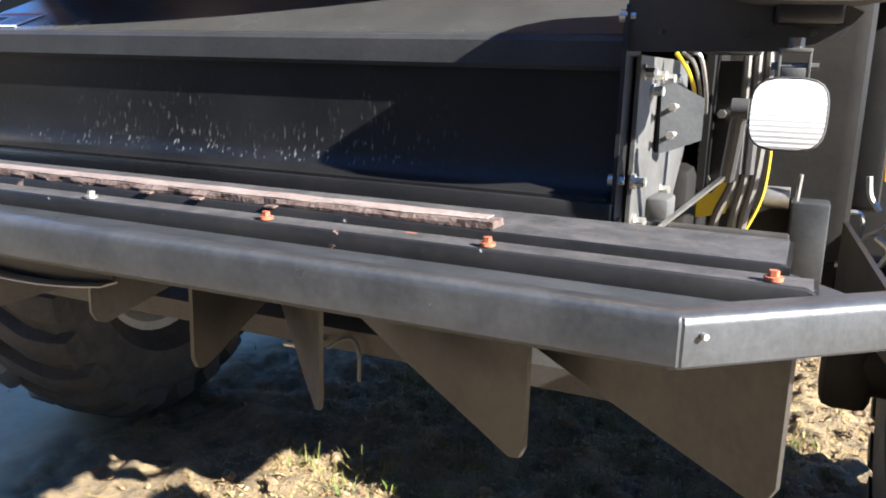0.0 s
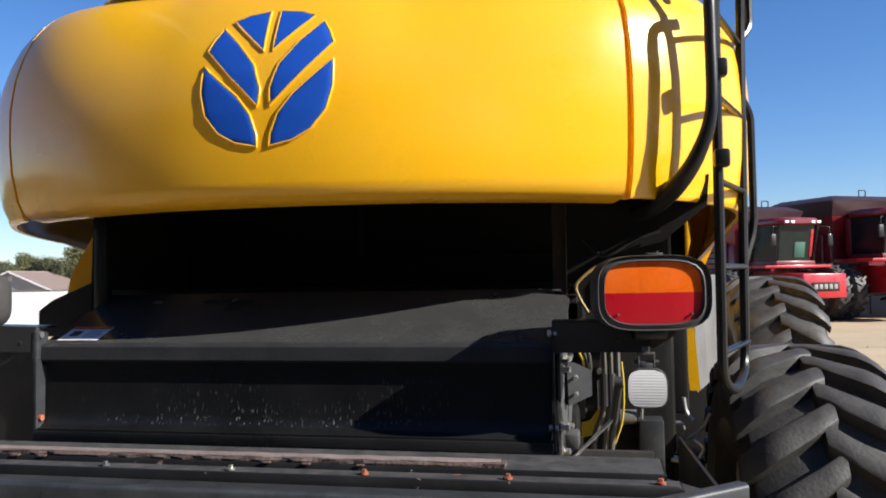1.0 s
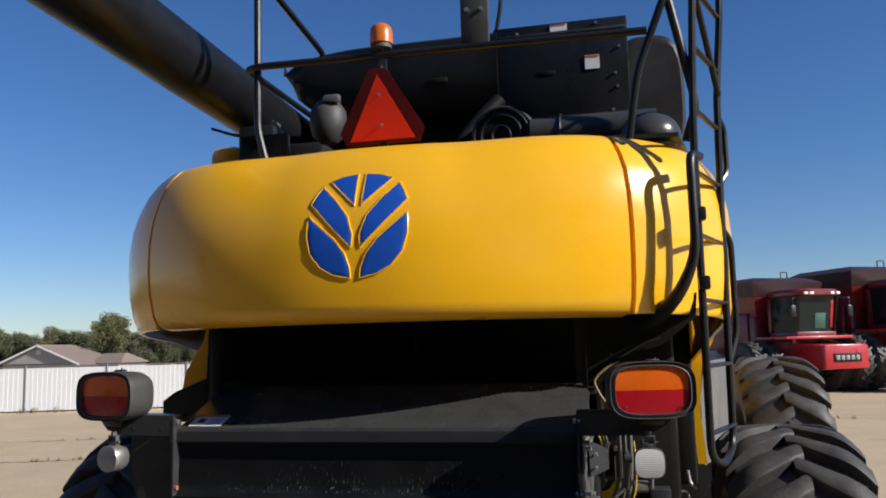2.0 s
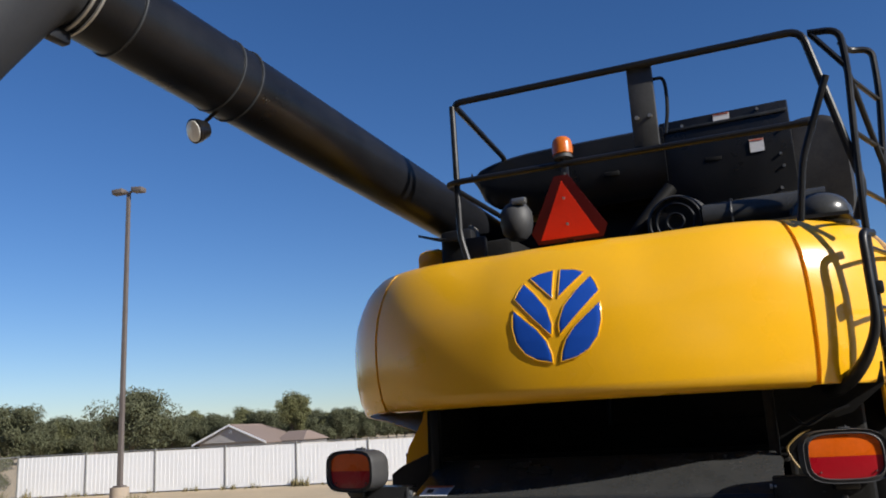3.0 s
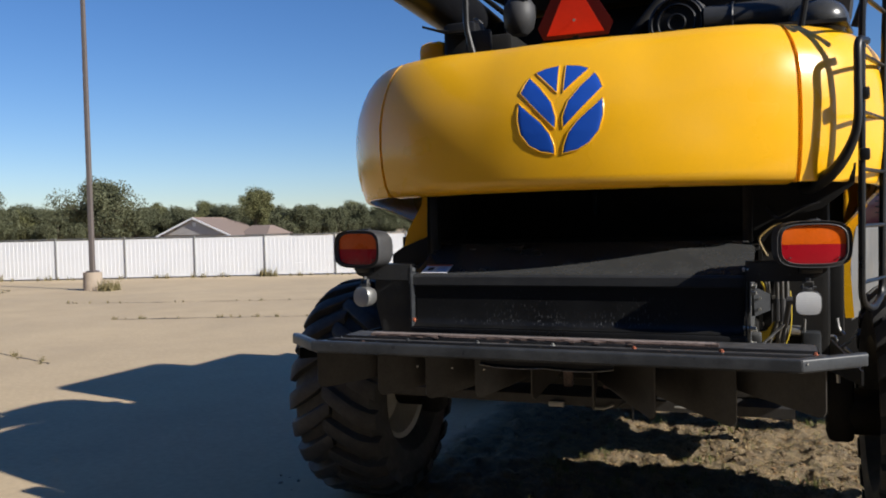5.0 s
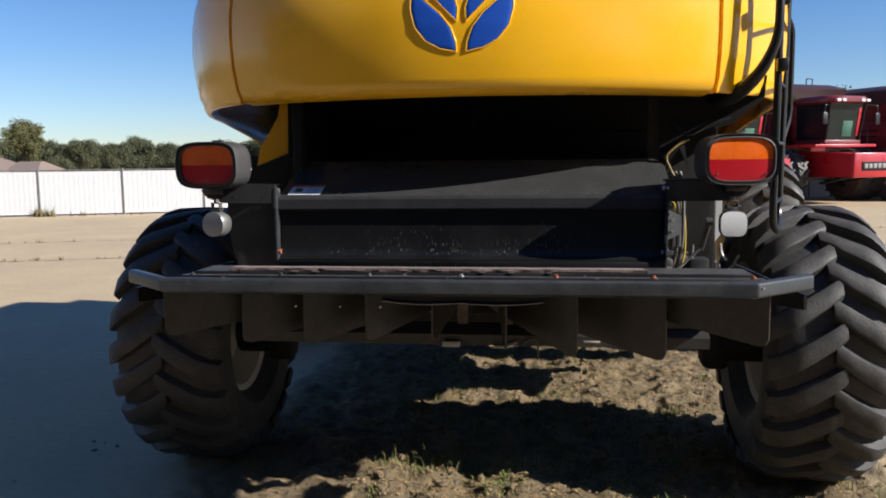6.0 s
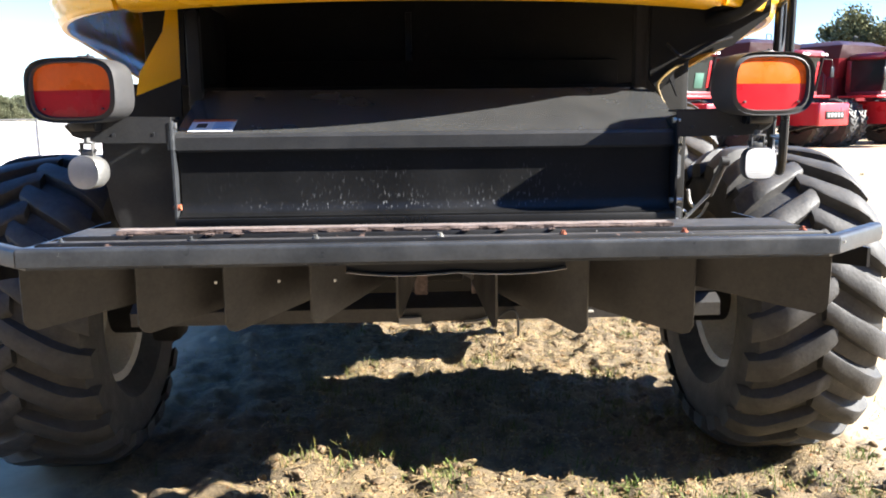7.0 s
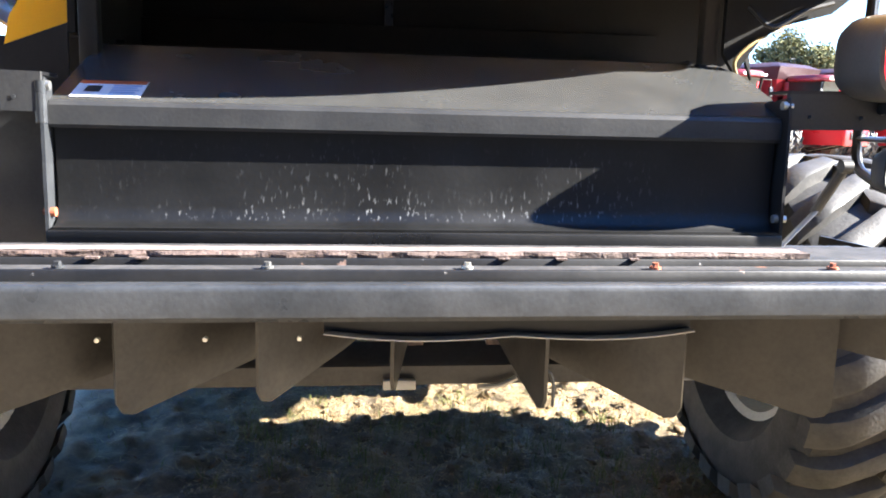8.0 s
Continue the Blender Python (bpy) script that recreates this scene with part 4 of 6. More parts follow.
def tail_lamp(g):
    cx, y0, cz = g * 1.193, 0.862, 2.018
    bm = bmesh.new()
    out = squircle(0.335, 0.220, 40, 3.6)
    loops = []
    for k, dy in ((0.955, 0.0), (0.985, -0.012), (1.0, 0.0), (1.0, 0.07), (0.98, 0.115), (0.86, 0.150), (0.55, 0.165)):
        loops.append([(cx + x * k, y0 + dy, cz + z * k) for x, z in out])
    inner = [[(cx + x * 0.845, y0 + 0.008, cz + z * 0.815) for x, z in out], [(cx + x * 0.87, y0 - 0.008, cz + z * 0.85) for x, z in out]]
    rings(bm, inner + loops)
    bmesh.ops.recalc_face_normals(bm, faces=bm.faces)
    lamp = part("tail_lamp", bm, RUBBER_TRIM, combine, "rounded grey-black tail lamp housing")
    for name, mat, lo, hi in (("amber_lens", AMBER, 0.004, 1.0), ("red_lens", REDLENS, -1.0, -0.0)):
        bm = bmesh.new()
        w, h = 0.286, 0.180
        cols = []
        n = 60
        for i in range(n + 1):
            x = -w / 2 + w * i / n
            e = max(0.0, 1 - abs(2 * x / w) ** 3.6) ** (1 / 3.6) * h / 2
            za, zb = max(-e, lo * h / 2), min(e, hi * h / 2)
            ribs = 0.0004 * (i % 2) if name == "amber_lens" and i > 22 else 0.0
            dome = 0.005 * (1 - (2 * x / w) ** 2)
            col = []
            for k in range(7):
                z = za + (zb - za) * k / 6
                col.append(bm.verts.new((cx + x, y0 + 0.006 - dome * (1 - (2 * z / h) ** 2) - ribs, cz + z)))
            cols.append(col)
        for a, b in zip(cols, cols[1:]):
            for k in range(6):
                bm.faces.new((a[k], b[k], b[k + 1], a[k + 1]))
        bmesh.ops.remove_doubles(bm, verts=bm.verts, dist=1e-5)
        bmesh.ops.recalc_face_normals(bm, faces=bm.faces)
        part(name, bm, mat, lamp, "ribbed amber lens" if name == "amber_lens" else "red lens", 12 if name == "amber_lens" else 40)
    for x in (-0.105, 0.11):
        bm = bmesh.new()
        cyl(bm, (cx + x, y0 - 0.004, cz - 0.062), (cx + x, y0 + 0.01, cz - 0.062), 0.0035, sides=8)
        part("lens_screw", bm, STEEL, lamp)
    bm = one_box((cx + 0.02, y0 + 0.07, cz + 0.112), (0.05, 0.03, 0.012), 0.004)
    cyl(bm, (cx + 0.03, y0 + 0.07, cz + 0.112), (cx + 0.03, y0 + 0.07, cz + 0.124), 0.005, sides=8)
    part("lamp_clamp", bm, GREY, lamp)
    part("lamp_foot", one_box((cx, y0 + 0.07, cz - 0.115), (0.10, 0.05, 0.05), 0.008), BLACK, lamp)
    lamp.matrix_local = Matrix.Translation((cx, y0 + 0.05, cz)) @ Matrix.Rotation(radians(12 if g > 0 else -11), 4, "Z") @ Matrix.Translation((-cx, -y0 - 0.05, -cz))
    return lamp


def work_lamp(g):
    cx, y0, cz = g * 1.178, 0.868, 1.740
    bm = bmesh.new()
    power = 3.4 if g > 0 else 2.4
    out = squircle(0.116, 0.116, 32, power)
    loops = [[(cx + x * k, y0 + dy, cz + z * k) for x, z in out] for k, dy in ((0.97, 0.0), (1.0, 0.004), (1.0, 0.03 if g > 0 else 0.055), (0.8, 0.065 if g > 0 else 0.085), (0.45, 0.075 if g > 0 else 0.095))]
    rings(bm, loops)
    bmesh.ops.recalc_face_normals(bm, faces=bm.faces)
    lamp = part("work_lamp", bm, RUBBER_TRIM if g > 0 else SILVER, combine, "square work lamp with a clear ribbed glass")
    bm = bmesh.new()
    loops = []
    n = 26
    for i in range(n + 1):
        z = -0.054 + 0.108 * i / n
        e = max(0.0, 1 - abs(z / 0.0545) ** power) ** (1 / power) * 0.0545
        loops.append([(cx - e + 2 * e * k / 8, y0 - 0.006 * (1 - (z / 0.06) ** 2) - (0.0005 * (i % 2) if g > 0 else 0.0), cz + z) for k in range(9)])
    rings(bm, loops, close_ends=False, wrap=False)
    bmesh.ops.recalc_face_normals(bm, faces=bm.faces)
    for f in bm.faces:
        if f.normal.y > 0:
            f.normal_flip()
    # The left glass takes the darker colour that stands for shade.
    part("lamp_glass", bm, LAMPGLASS if g > 0 else SHADEGLASS, lamp, "ribbed lamp glass" if g > 0 else "plain lamp glass, its shade put into the colour", 8 if g > 0 else 40)
    bm = one_box((cx - 0.022, y0 + 0.035, cz + 0.078), (0.005, 0.02, 0.045), 0.001)
    for c, d in (((0.022, 0.078), (0.005, 0.02, 0.045)), ((0.0, 0.099), (0.05, 0.024, 0.006)), ((0.0, 0.064), (0.036, 0.02, 0.016))):
        extra = one_box((cx + c[0], y0 + 0.035, cz + c[1]), d, 0.001)
        piece = bpy.data.meshes.new("piece")
        extra.to_mesh(piece)
        extra.free()
        bm.from_mesh(piece)
        bpy.data.meshes.remove(piece)
    cyl(bm, (cx - 0.034, y0 + 0.035, cz + 0.074), (cx + 0.036, y0 + 0.035, cz + 0.074), 0.006, sides=8)
    cyl(bm, (cx, y0 + 0.035, cz + 0.10), (cx, y0 + 0.035, cz + 0.118), 0.012, sides=6)
    part("lamp_bracket", bm, STEEL, lamp)
    if g < 0:
        lamp.matrix_local = Matrix.Translation((cx, y0 + 0.04, cz)) @ Matrix.Rotation(radians(-13), 4, "Z") @ Matrix.Translation((-cx, -y0 - 0.04, -cz))
    return lamp


for g in (1, -1):
    tail_lamp(g)
    work_lamp(g)

# left cover plate and warning label
bm = bmesh.new()
plate(bm, [(-0.905, 1.02, 1.50), (-0.905, 1.03, 1.84), (-1.178, 1.05, 1.84), (-1.180, 1.05, 1.77), (-1.176, 1.05, 1.70), (-1.165, 1.05, 1.63), (-1.148, 1.045, 1.56), (-1.122, 1.04, 1.50)], 0.012)
part("cover_plate", bm, LIP, combine, "black curved cover plate")
FLAP_N = Vector((0, -0.36, 0.93)).normalized()


def flap_spot(x, k, out=0.008):
    """A spot on the sloping flap: x across, k from the lip up."""
    return Vector((x, 0.985, 1.866)) + Vector((0, 0.415, 0.16)).normalized() * k + FLAP_N * out


def flap_patch(x0, x1, k0, k1, out):
    bm = bmesh.new()
    plate(bm, [flap_spot(x0, k0, out), flap_spot(x1, k0, out), flap_spot(x1, k1, out), flap_spot(x0, k1, out)], 0.001)
    return bm


label_ob = part("warning_label", flap_patch(-0.86, -0.70, 0.012, 0.125, 0.002), WHITE, combine, "white warning label with a red band")
part("label_band", flap_patch(-0.858, -0.702, 0.103, 0.123, 0.0038), STICKER_RED, label_ob)
part("label_pictogram", flap_patch(-0.835, -0.80, 0.045, 0.085, 0.0038), INK, label_ob)
for k in range(5):
    part("label_bar", flap_patch(-0.775, -0.71 - 0.008 * (k % 2), 0.022 + 0.016 * k, 0.03 + 0.016 * k, 0.0038), STICKER_BLUE, label_ob)

# rear platform: bumper, deck plate, rails, rusty strip, bolts
bm = bmesh.new()
edge = [(-1.385, 0.44), (-1.128, 0.212), (1.128, 0.212), (1.385, 0.44)]
inner = [(-1.36, 0.47), (-1.115, 0.25), (1.115, 0.25), (1.36, 0.47)]
rings(bm, [[(x, y, 1.529), (x, y, 1.571), (x * 0.9992, y + 0.0025, 1.5775), (x * 0.998, y + 0.007, 1.5815), (x * 0.996, y + 0.013, 1.583), (u, v, 1.581), (u, v, 1.574), (u, v + 0.01, 1.529)] for (x, y), (u, v) in zip(edge, inner)])
bmesh.ops.recalc_face_normals(bm, faces=bm.faces)
bmesh.ops.bevel(bm, geom=[e for e in bm.edges if e.calc_face_angle(0) > 0.62], offset=0.003, segments=2, affect="EDGES")
bumper = part("bumper_bar", bm, GREY, combine, "worn grey-black angle bumper with cut corners")
bm = bmesh.new()
plate(bm, [(x, y, 1.518) for x, y in ((-1.36, 0.46), (-1.115, 0.24), (1.115, 0.24), (1.36, 0.46), (1.30, 0.60), (1.02, 0.93), (-1.02, 0.93), (-1.30, 0.60))], 0.006)
part("deck_plate", bm, GREY, combine, "worn grey-black steel deck")


def channel(name, y0, y1, top, x0, x1, label, lip, cut=0.03):
    """A folded rail: a tall chipped front face with a low lip, its worn tread lying just behind and below it."""
    bm = bmesh.new()
    section = [(y0, 1.524), (y0, top + lip - 0.003), (y0 + 0.002, top + lip), (y0 + 0.006, top + lip), (y0 + 0.009, top), (y1 - 0.003, top), (y1, top - 0.003), (y1, 1.524)]
    rings(bm, [[(x, y, min(z, top + 0.001) if end else z) for y, z in section] for x, end in ((x0 + cut, True), (x0 + cut * 1.5, False), (x1 - cut * 1.5, False), (x1 - cut, True))])
    bmesh.ops.recalc_face_normals(bm, faces=bm.faces)
    made = part(name, bm, RAILBLACK, combine, label)
    part("tread", one_box(((x0 + x1) / 2, (y0 + 0.010 + y1) / 2, top + 0.0012), (x1 - x0 - 2.4 * cut, y1 - y0 - 0.014, 0.0024)), WORN, made, "worn pale tread on top of the rail")
    return made


rail = channel("rail", 0.505, 0.598, 1.542, -1.24, 1.275, "black channel rail with rusty bolts", 0.010)
step = channel("rail", 0.605, 0.81, 1.552, -1.20, 1.24, "black channel rail", 0.005)
rs = random.Random(5)
bm = bmesh.new()
loops = []
for i in range(60):
    x = -1.0 + 1.79 * i / 59
    a, b, c = (rs.uniform(-0.004, 0.004) for _ in range(3))
    loops.append([(x, 0.612 + a, 1.5575), (x, 0.611 + a * 1.5, 1.563), (x, 0.614 + b, 1.569 + b * 0.2), (x, 0.66 + c, 1.569 + c * 0.2), (x, 0.665 + c, 1.5575)])
rings(bm, loops)
bmesh.ops.recalc_face_normals(bm, faces=bm.faces)
strip = part("rust_strip", bm, RUST, combine, "flaking rusty strip", 20)
bm = bmesh.new()
loops = []
for i in range(90):
    x = -0.995 + 1.77 * i / 89
    a, b = 0.008 * noise.noise(Vector((x * 9, 3, 1))), 0.0012 * noise.noise(Vector((x * 14, 7, 1)))
    if i > 84:
        a -= 0.012 * (i - 84) / 5
    loops.append([(x, 0.620 - a, 1.5705 + b), (x, 0.622 - a, 1.573 + b), (x, 0.660, 1.573 + b), (x, 0.661, 1.5705)])
rings(bm, loops)
bmesh.ops.recalc_face_normals(bm, faces=bm.faces)
part("strip_top", bm, PINKWEAR, strip, "pale pinkish worn top of the strip", 20)
for k in range(6):
    x, w, d = rs.uniform(-1.0, 0.78), rs.uniform(0.006, 0.03), rs.uniform(0.0015, 0.004)
    part("rust_flake", one_box((x, 0.604 + rs.uniform(-0.002, 0.004), 1.5575), (w, 0.014, d)), RUST, strip)
for k, x in enumerate((-1.15, -0.752, -0.365, 0.026, 0.416, 0.806, 1.192)):
    bm = bmesh.new()
    cyl(bm, (x, 0.555, 1.546), (x, 0.555, 1.551), 0.012, sides=12)
    cyl(bm, (x, 0.555, 1.550), (x, 0.555, 1.559), 0.007, sides=6)
    part("bolt", bm, (GREY, GREY, STEEL, ZINC, RUSTBOLT, RUSTBOLT, RUSTBOLT)[k], rail)
for x in (1.145,):
    bm = bmesh.new()
    cyl(bm, (x, 0.2260, 1.562), (x + 0.004, 0.2215, 1.562), 0.0032, sides=8)
    part("rivet", bm, ZINC, bumper)
bm = bmesh.new()
def guard_edge(x):
    k = abs(x - 0.06) / 0.31
    return 1.491 - 0.007 * math.sin(math.pi * min(1, k)) + 0.006 * k ** 4


span = [-0.25 + 0.62 * k / 20 for k in range(21)]
rings(bm, [[(x, 0.272, guard_edge(x)), (x, 0.272, 1.528), (x, 0.278, 1.528), (x, 0.278, guard_edge(x))] for x in span])
bmesh.ops.recalc_face_normals(bm, faces=bm.faces)
guard = part("guard_plate", bm, GLOSSBLACK, combine, "black curved guard plate")
# Lip in a pale colour that stands for sunlight along its edge.
bm = bmesh.new()
rings(bm, [[(x, 0.250, guard_edge(x) - 0.003), (x, 0.250, guard_edge(x) - 0.001), (x, 0.280, guard_edge(x) - 0.0005), (x, 0.280, guard_edge(x) - 0.0035)] for x in span])
bmesh.ops.recalc_face_normals(bm, faces=bm.faces)
part("guard_lip", bm, PALE, guard, "lip with its sunlit brightness put into the colour")

# straw deflector fins hanging under the deck, fanned out from the middle
def fin(x, y0, length, yaw, depth, name="deflector_fin"):
    """A thin steel vane: straight front edge, lower edge rising towards the back, rounded tip."""
    depth += 0.02
    bm = bmesh.new()
    pts = [(0, 0), (0, -depth + 0.03), (0.012, -depth + 0.008), (0.035, -depth), (length * 0.5, -depth * 0.80), (length, -depth * 0.55), (length, 0)]
    a = radians(yaw)
    u = Vector((math.sin(a), math.cos(a), 0))
    s = Vector((u.y, -u.x, 0)) * 0.004
    rings(bm, [[Vector((x, y0, 1.518)) + u * p + Vector((0, 0, z)) + k * s for p, z in pts] for k in (-1, 1)])
    bmesh.ops.recalc_face_normals(bm, faces=bm.faces)
    return part(name, bm, FIN, combine, "dusty brown steel deflector fin")


FINS = [(1.226, 0.43, 0.75, -55, 0.20), (0.865, 0.60, 0.80, -58, 0.305), (0.505, 0.58, 0.56, -45, 0.292), (0.209, 0.60, 0.50, -8, 0.275), (-0.115, 0.66, 0.42, 12, 0.25), (-0.39, 0.58, 0.52, 38, 0.24), (-0.665, 0.58, 0.62, 50, 0.26), (-0.93, 0.55, 0.68, 54, 0.25), (-1.226, 0.43, 0.75, 55, 0.20)]
for f in FINS:
    fin(*f)
for x in (-0.66, -0.47, -0.30):
    bm = bmesh.new()
    cyl(bm, (x, 0.47, 1.43), (x, 0.46, 1.43), 0.0045, sides=8)
    part("fin_bolt", bm, ZINC, combine)
    bm = bmesh.new()
    cyl(bm, (x, 0.47, 1.495), (x, 0.46, 1.495), 0.0045, sides=8)
    part("fin_bolt", bm, ZINC, combine)
# frame under the deck: a low angle beam, closed at both sides, open in the middle
bm = bmesh.new()
rings(bm, [[(x, 1.02, 1.150), (x, 1.02, 1.20), (x, 1.03, 1.21), (x, 1.10, 1.245), (x, 1.11, 1.235), (x, 1.11, 1.150)] for x in (-1.12, 1.12)])
bmesh.ops.recalc_face_normals(bm, faces=bm.faces)
part("frame_beam", bm, FIN, combine, "dusty brown angle beam")
for g in (1, -1):
    part("frame_side", one_box((g * 0.84, 1.08, 1.375), (0.72, 0.03, 0.28), 0.004), FIN, combine, "dusty brown frame panel")
for x, w in ((-0.03, 0.05), (0.19, 0.05)):
    part("frame_strut", one_box((x, 1.10, 1.36), (w, 0.03, 0.26), 0.004), RUST, combine, "rusty frame strut")
part("cross_beam", one_box((0, 1.42, 1.37), (1.9, 0.05, 0.07), 0.01), FIN, combine, "dusty cross beam")
# Three unseen boxes, added only to shape the shadow on the dirt.
part("far_shadow_box", one_box((1.40, 5.15, 0.95), (1.0, 0.3, 0.95), 0.05), DARK, combine, "unseen dark box added to shade the ground farther ahead")
part("shadow_box", one_box((1.04, 4.22, 0.88), (0.68, 0.86, 0.50), 0.05), DARK, combine, "unseen dark box added under the body to shade the ground")
part("small_shadow_box", one_box((1.55, 4.55, 0.70), (0.24, 0.22, 0.20), 0.04), DARK, combine)
for g in (1, -1):
    bm = bmesh.new()
    plate(bm, [(g * 1.36, 0.47, 1.50), (g * 1.36, 0.47, 1.44), (g * 1.30, 1.4, 1.33), (g * 1.30, 1.4, 1.50)], g * 0.01)
    part("side_skirt", bm, BLACK, combine)

# right side mechanism by the edge plate
bm = bmesh.new()
plate(bm, [(0.912, 1.00, 1.50), (0.918, 1.45, 1.49), (0.925, 1.56, 1.62), (0.925, 1.50, 1.83), (0.912, 1.00, 1.83)], 0.008)
mount = part("mount_plate", bm, STEEL, combine, "bright steel mounting plate")
bm = bmesh.new()
plate(bm, [(0.932, 1.17, 1.775), (0.955, 1.18, 1.782), (1.012, 1.215, 1.752), (1.012, 1.215, 1.668), (0.955, 1.18, 1.645), (0.936, 1.17, 1.640)], 0.03)
br = part("bracket", bm, GREY, combine, "grey bolted bracket")
for z in (1.735, 1.68):
    bm = bmesh.new()
    cyl(bm, (0.962, 1.19, z), (0.962, 1.13, z), 0.005, sides=8)
    cyl(bm, (0.962, 1.142, z), (0.962, 1.125, z), 0.0085, sides=6)
    part("bolt", bm, ZINC, br)
for y, z in ((1.02, 1.80), (1.14, 1.795), (1.25, 1.79), (1.34, 1.79), (1.12, 1.765), (1.0, 1.60), (1.30, 1.55), (1.03, 1.52)):
    bm = bmesh.new()
    cyl(bm, (0.92, y, z), (0.945, y - 0.006, z), 0.010, sides=6)
    cyl(bm, (0.918, y, z), (0.926, y, z), 0.015, sides=12)
    part("bolt", bm, ZINC, mount)
part("mount_foot", one_box((0.945, 1.20, 1.525), (0.045, 0.10, 0.05), 0.008), STEEL, mount, "dull steel foot block")
part("wiring_block", one_box((1.045, 1.34, 1.865), (0.11, 0.08, 0.045), 0.006), GREY, combine)
for k in range(3):
    bm = bmesh.new()
    tube(bm, smooth_path([(0.95 + 0.012 * k, 1.20, 1.84), (0.975 + 0.012 * k, 1.19, 1.81 + 0.012 * k), (0.985 + 0.012 * k, 1.24, 1.77), (0.98 + 0.012 * k, 1.32, 1.72)], 5), 0.0045, 6)
    part("cable", bm, (YELLOWTAG, HOSE, SILVER)[k], combine)
bm = bmesh.new()
plate(bm, [(0.93, 1.85, 1.84), (1.045, 1.82, 1.84), (1.05, 1.82, 1.66), (1.02, 1.82, 1.64), (1.02, 1.82, 1.46), (0.93, 1.85, 1.44)], 0.012)
vp = part("valve_plate", bm, FIN, combine, "dusty grey-brown valve plate")
for x, z in ((0.965, 1.52), (0.99, 1.70), (1.03, 1.68), (0.95, 1.60)):
    bm = bmesh.new()
    cyl(bm, (x, 1.83, z), (x, 1.79, z), 0.012, sides=6)
    part("bolt", bm, ZINC, vp)
for x0, x1 in ((1.047, 1.005), (1.072, 1.05), (1.098, 1.075)):
    bm = bmesh.new()
    tube(bm, smooth_path([(x0 - 0.01, 1.80, 1.95), (x0, 1.75, 1.86), (x0 + 0.004, 1.74, 1.66), (x0 - 0.004, 1.74, 1.53), (x1, 1.75, 1.42), (x1 - 0.01, 1.78, 1.28)], 6), 0.0125, 8)
    part("hydraulic_hose", bm, HOSE, combine, "grey hydraulic hose")
for x in (1.051, 1.077):
    bm = bmesh.new()
    cyl(bm, (x, 1.74, 1.55), (x, 1.74, 1.68), 0.019, sides=10)
    part("hose_sleeve", bm, RUBBER_TRIM, combine, "dark hose sleeve")
bm = bmesh.new()
tube(bm, smooth_path([(1.118, 1.80, 1.72), (1.124, 1.79, 1.62), (1.118, 1.78, 1.50), (1.09, 1.77, 1.41), (1.06, 1.77, 1.36)], 6), 0.005, 6)
part("yellow_cable", bm, YELLOWTAG, combine, "thin yellow cable")
bm = bmesh.new()
plate(bm, [(0.955, 1.77, 1.42), (1.03, 1.76, 1.44), (1.055, 1.76, 1.54), (1.03, 1.76, 1.545), (0.99, 1.765, 1.49), (0.955, 1.77, 1.48)], 0.02)
part("yellow_tag", bm, YELLOWTAG, combine, "yellow plastic valve tag")
# slanting stay with its dark joint
bm = bmesh.new()
tube(bm, [(0.955, 1.06, 1.495), (1.089, 1.074, 1.626)], 0.011, 6, flat=0.5)
stay = part("lever_bar", bm, SILVER, combine, "slanting flat steel lever bar")
bm = bmesh.new()
tube(bm, [(1.080, 1.082, 1.610), (1.098, 0.994, 1.738)], 0.014, 10)
cyl(bm, (1.084, 0.99, 1.742), (1.112, 0.99, 1.742), 0.018, sides=12)
part("lever_joint", bm, RUBBER_TRIM, stay, "dark rubber-covered joint")
part("valve_box", one_box((1.238, 2.05, 1.335), (0.105, 0.12, 0.235), 0.008), GREY, combine, "dark grey valve box")
bm = bmesh.new()
cyl(bm, (1.11, 2.05, 1.455), (1.18, 2.05, 1.455), 0.032, sides=14)
cyl(bm, (1.20, 2.02, 1.45), (1.205, 2.02, 1.53), 0.006, sides=8)
part("fitting", bm, SILVER, combine)
for pts, r in (([(1.31, 2.2, 1.40), (1.38, 2.2, 1.405), (1.39, 2.2, 1.33)], 0.008), ([(1.35, 2.2, 1.27), (1.36, 2.2, 1.31), (1.46, 2.2, 1.38), (1.50, 2.2, 1.45)], 0.008), ([(1.39, 2.2, 1.52), (1.40, 2.2, 1.46), (1.43, 2.2, 1.42)], 0.01), ([(1.39, 2.2, 1.22), (1.395, 2.2, 1.12)], 0.012), ([(1.33, 2.2, 1.25), (1.41, 2.2, 1.24)], 0.016), ([(1.43, 2.2, 1.34), (1.47, 2.2, 1.30), (1.45, 2.2, 1.25)], 0.01)):
    bm = bmesh.new()
    tube(bm, smooth_path(pts, 5), r, 6)
    part("linkage_rod", bm, SILVER, combine)

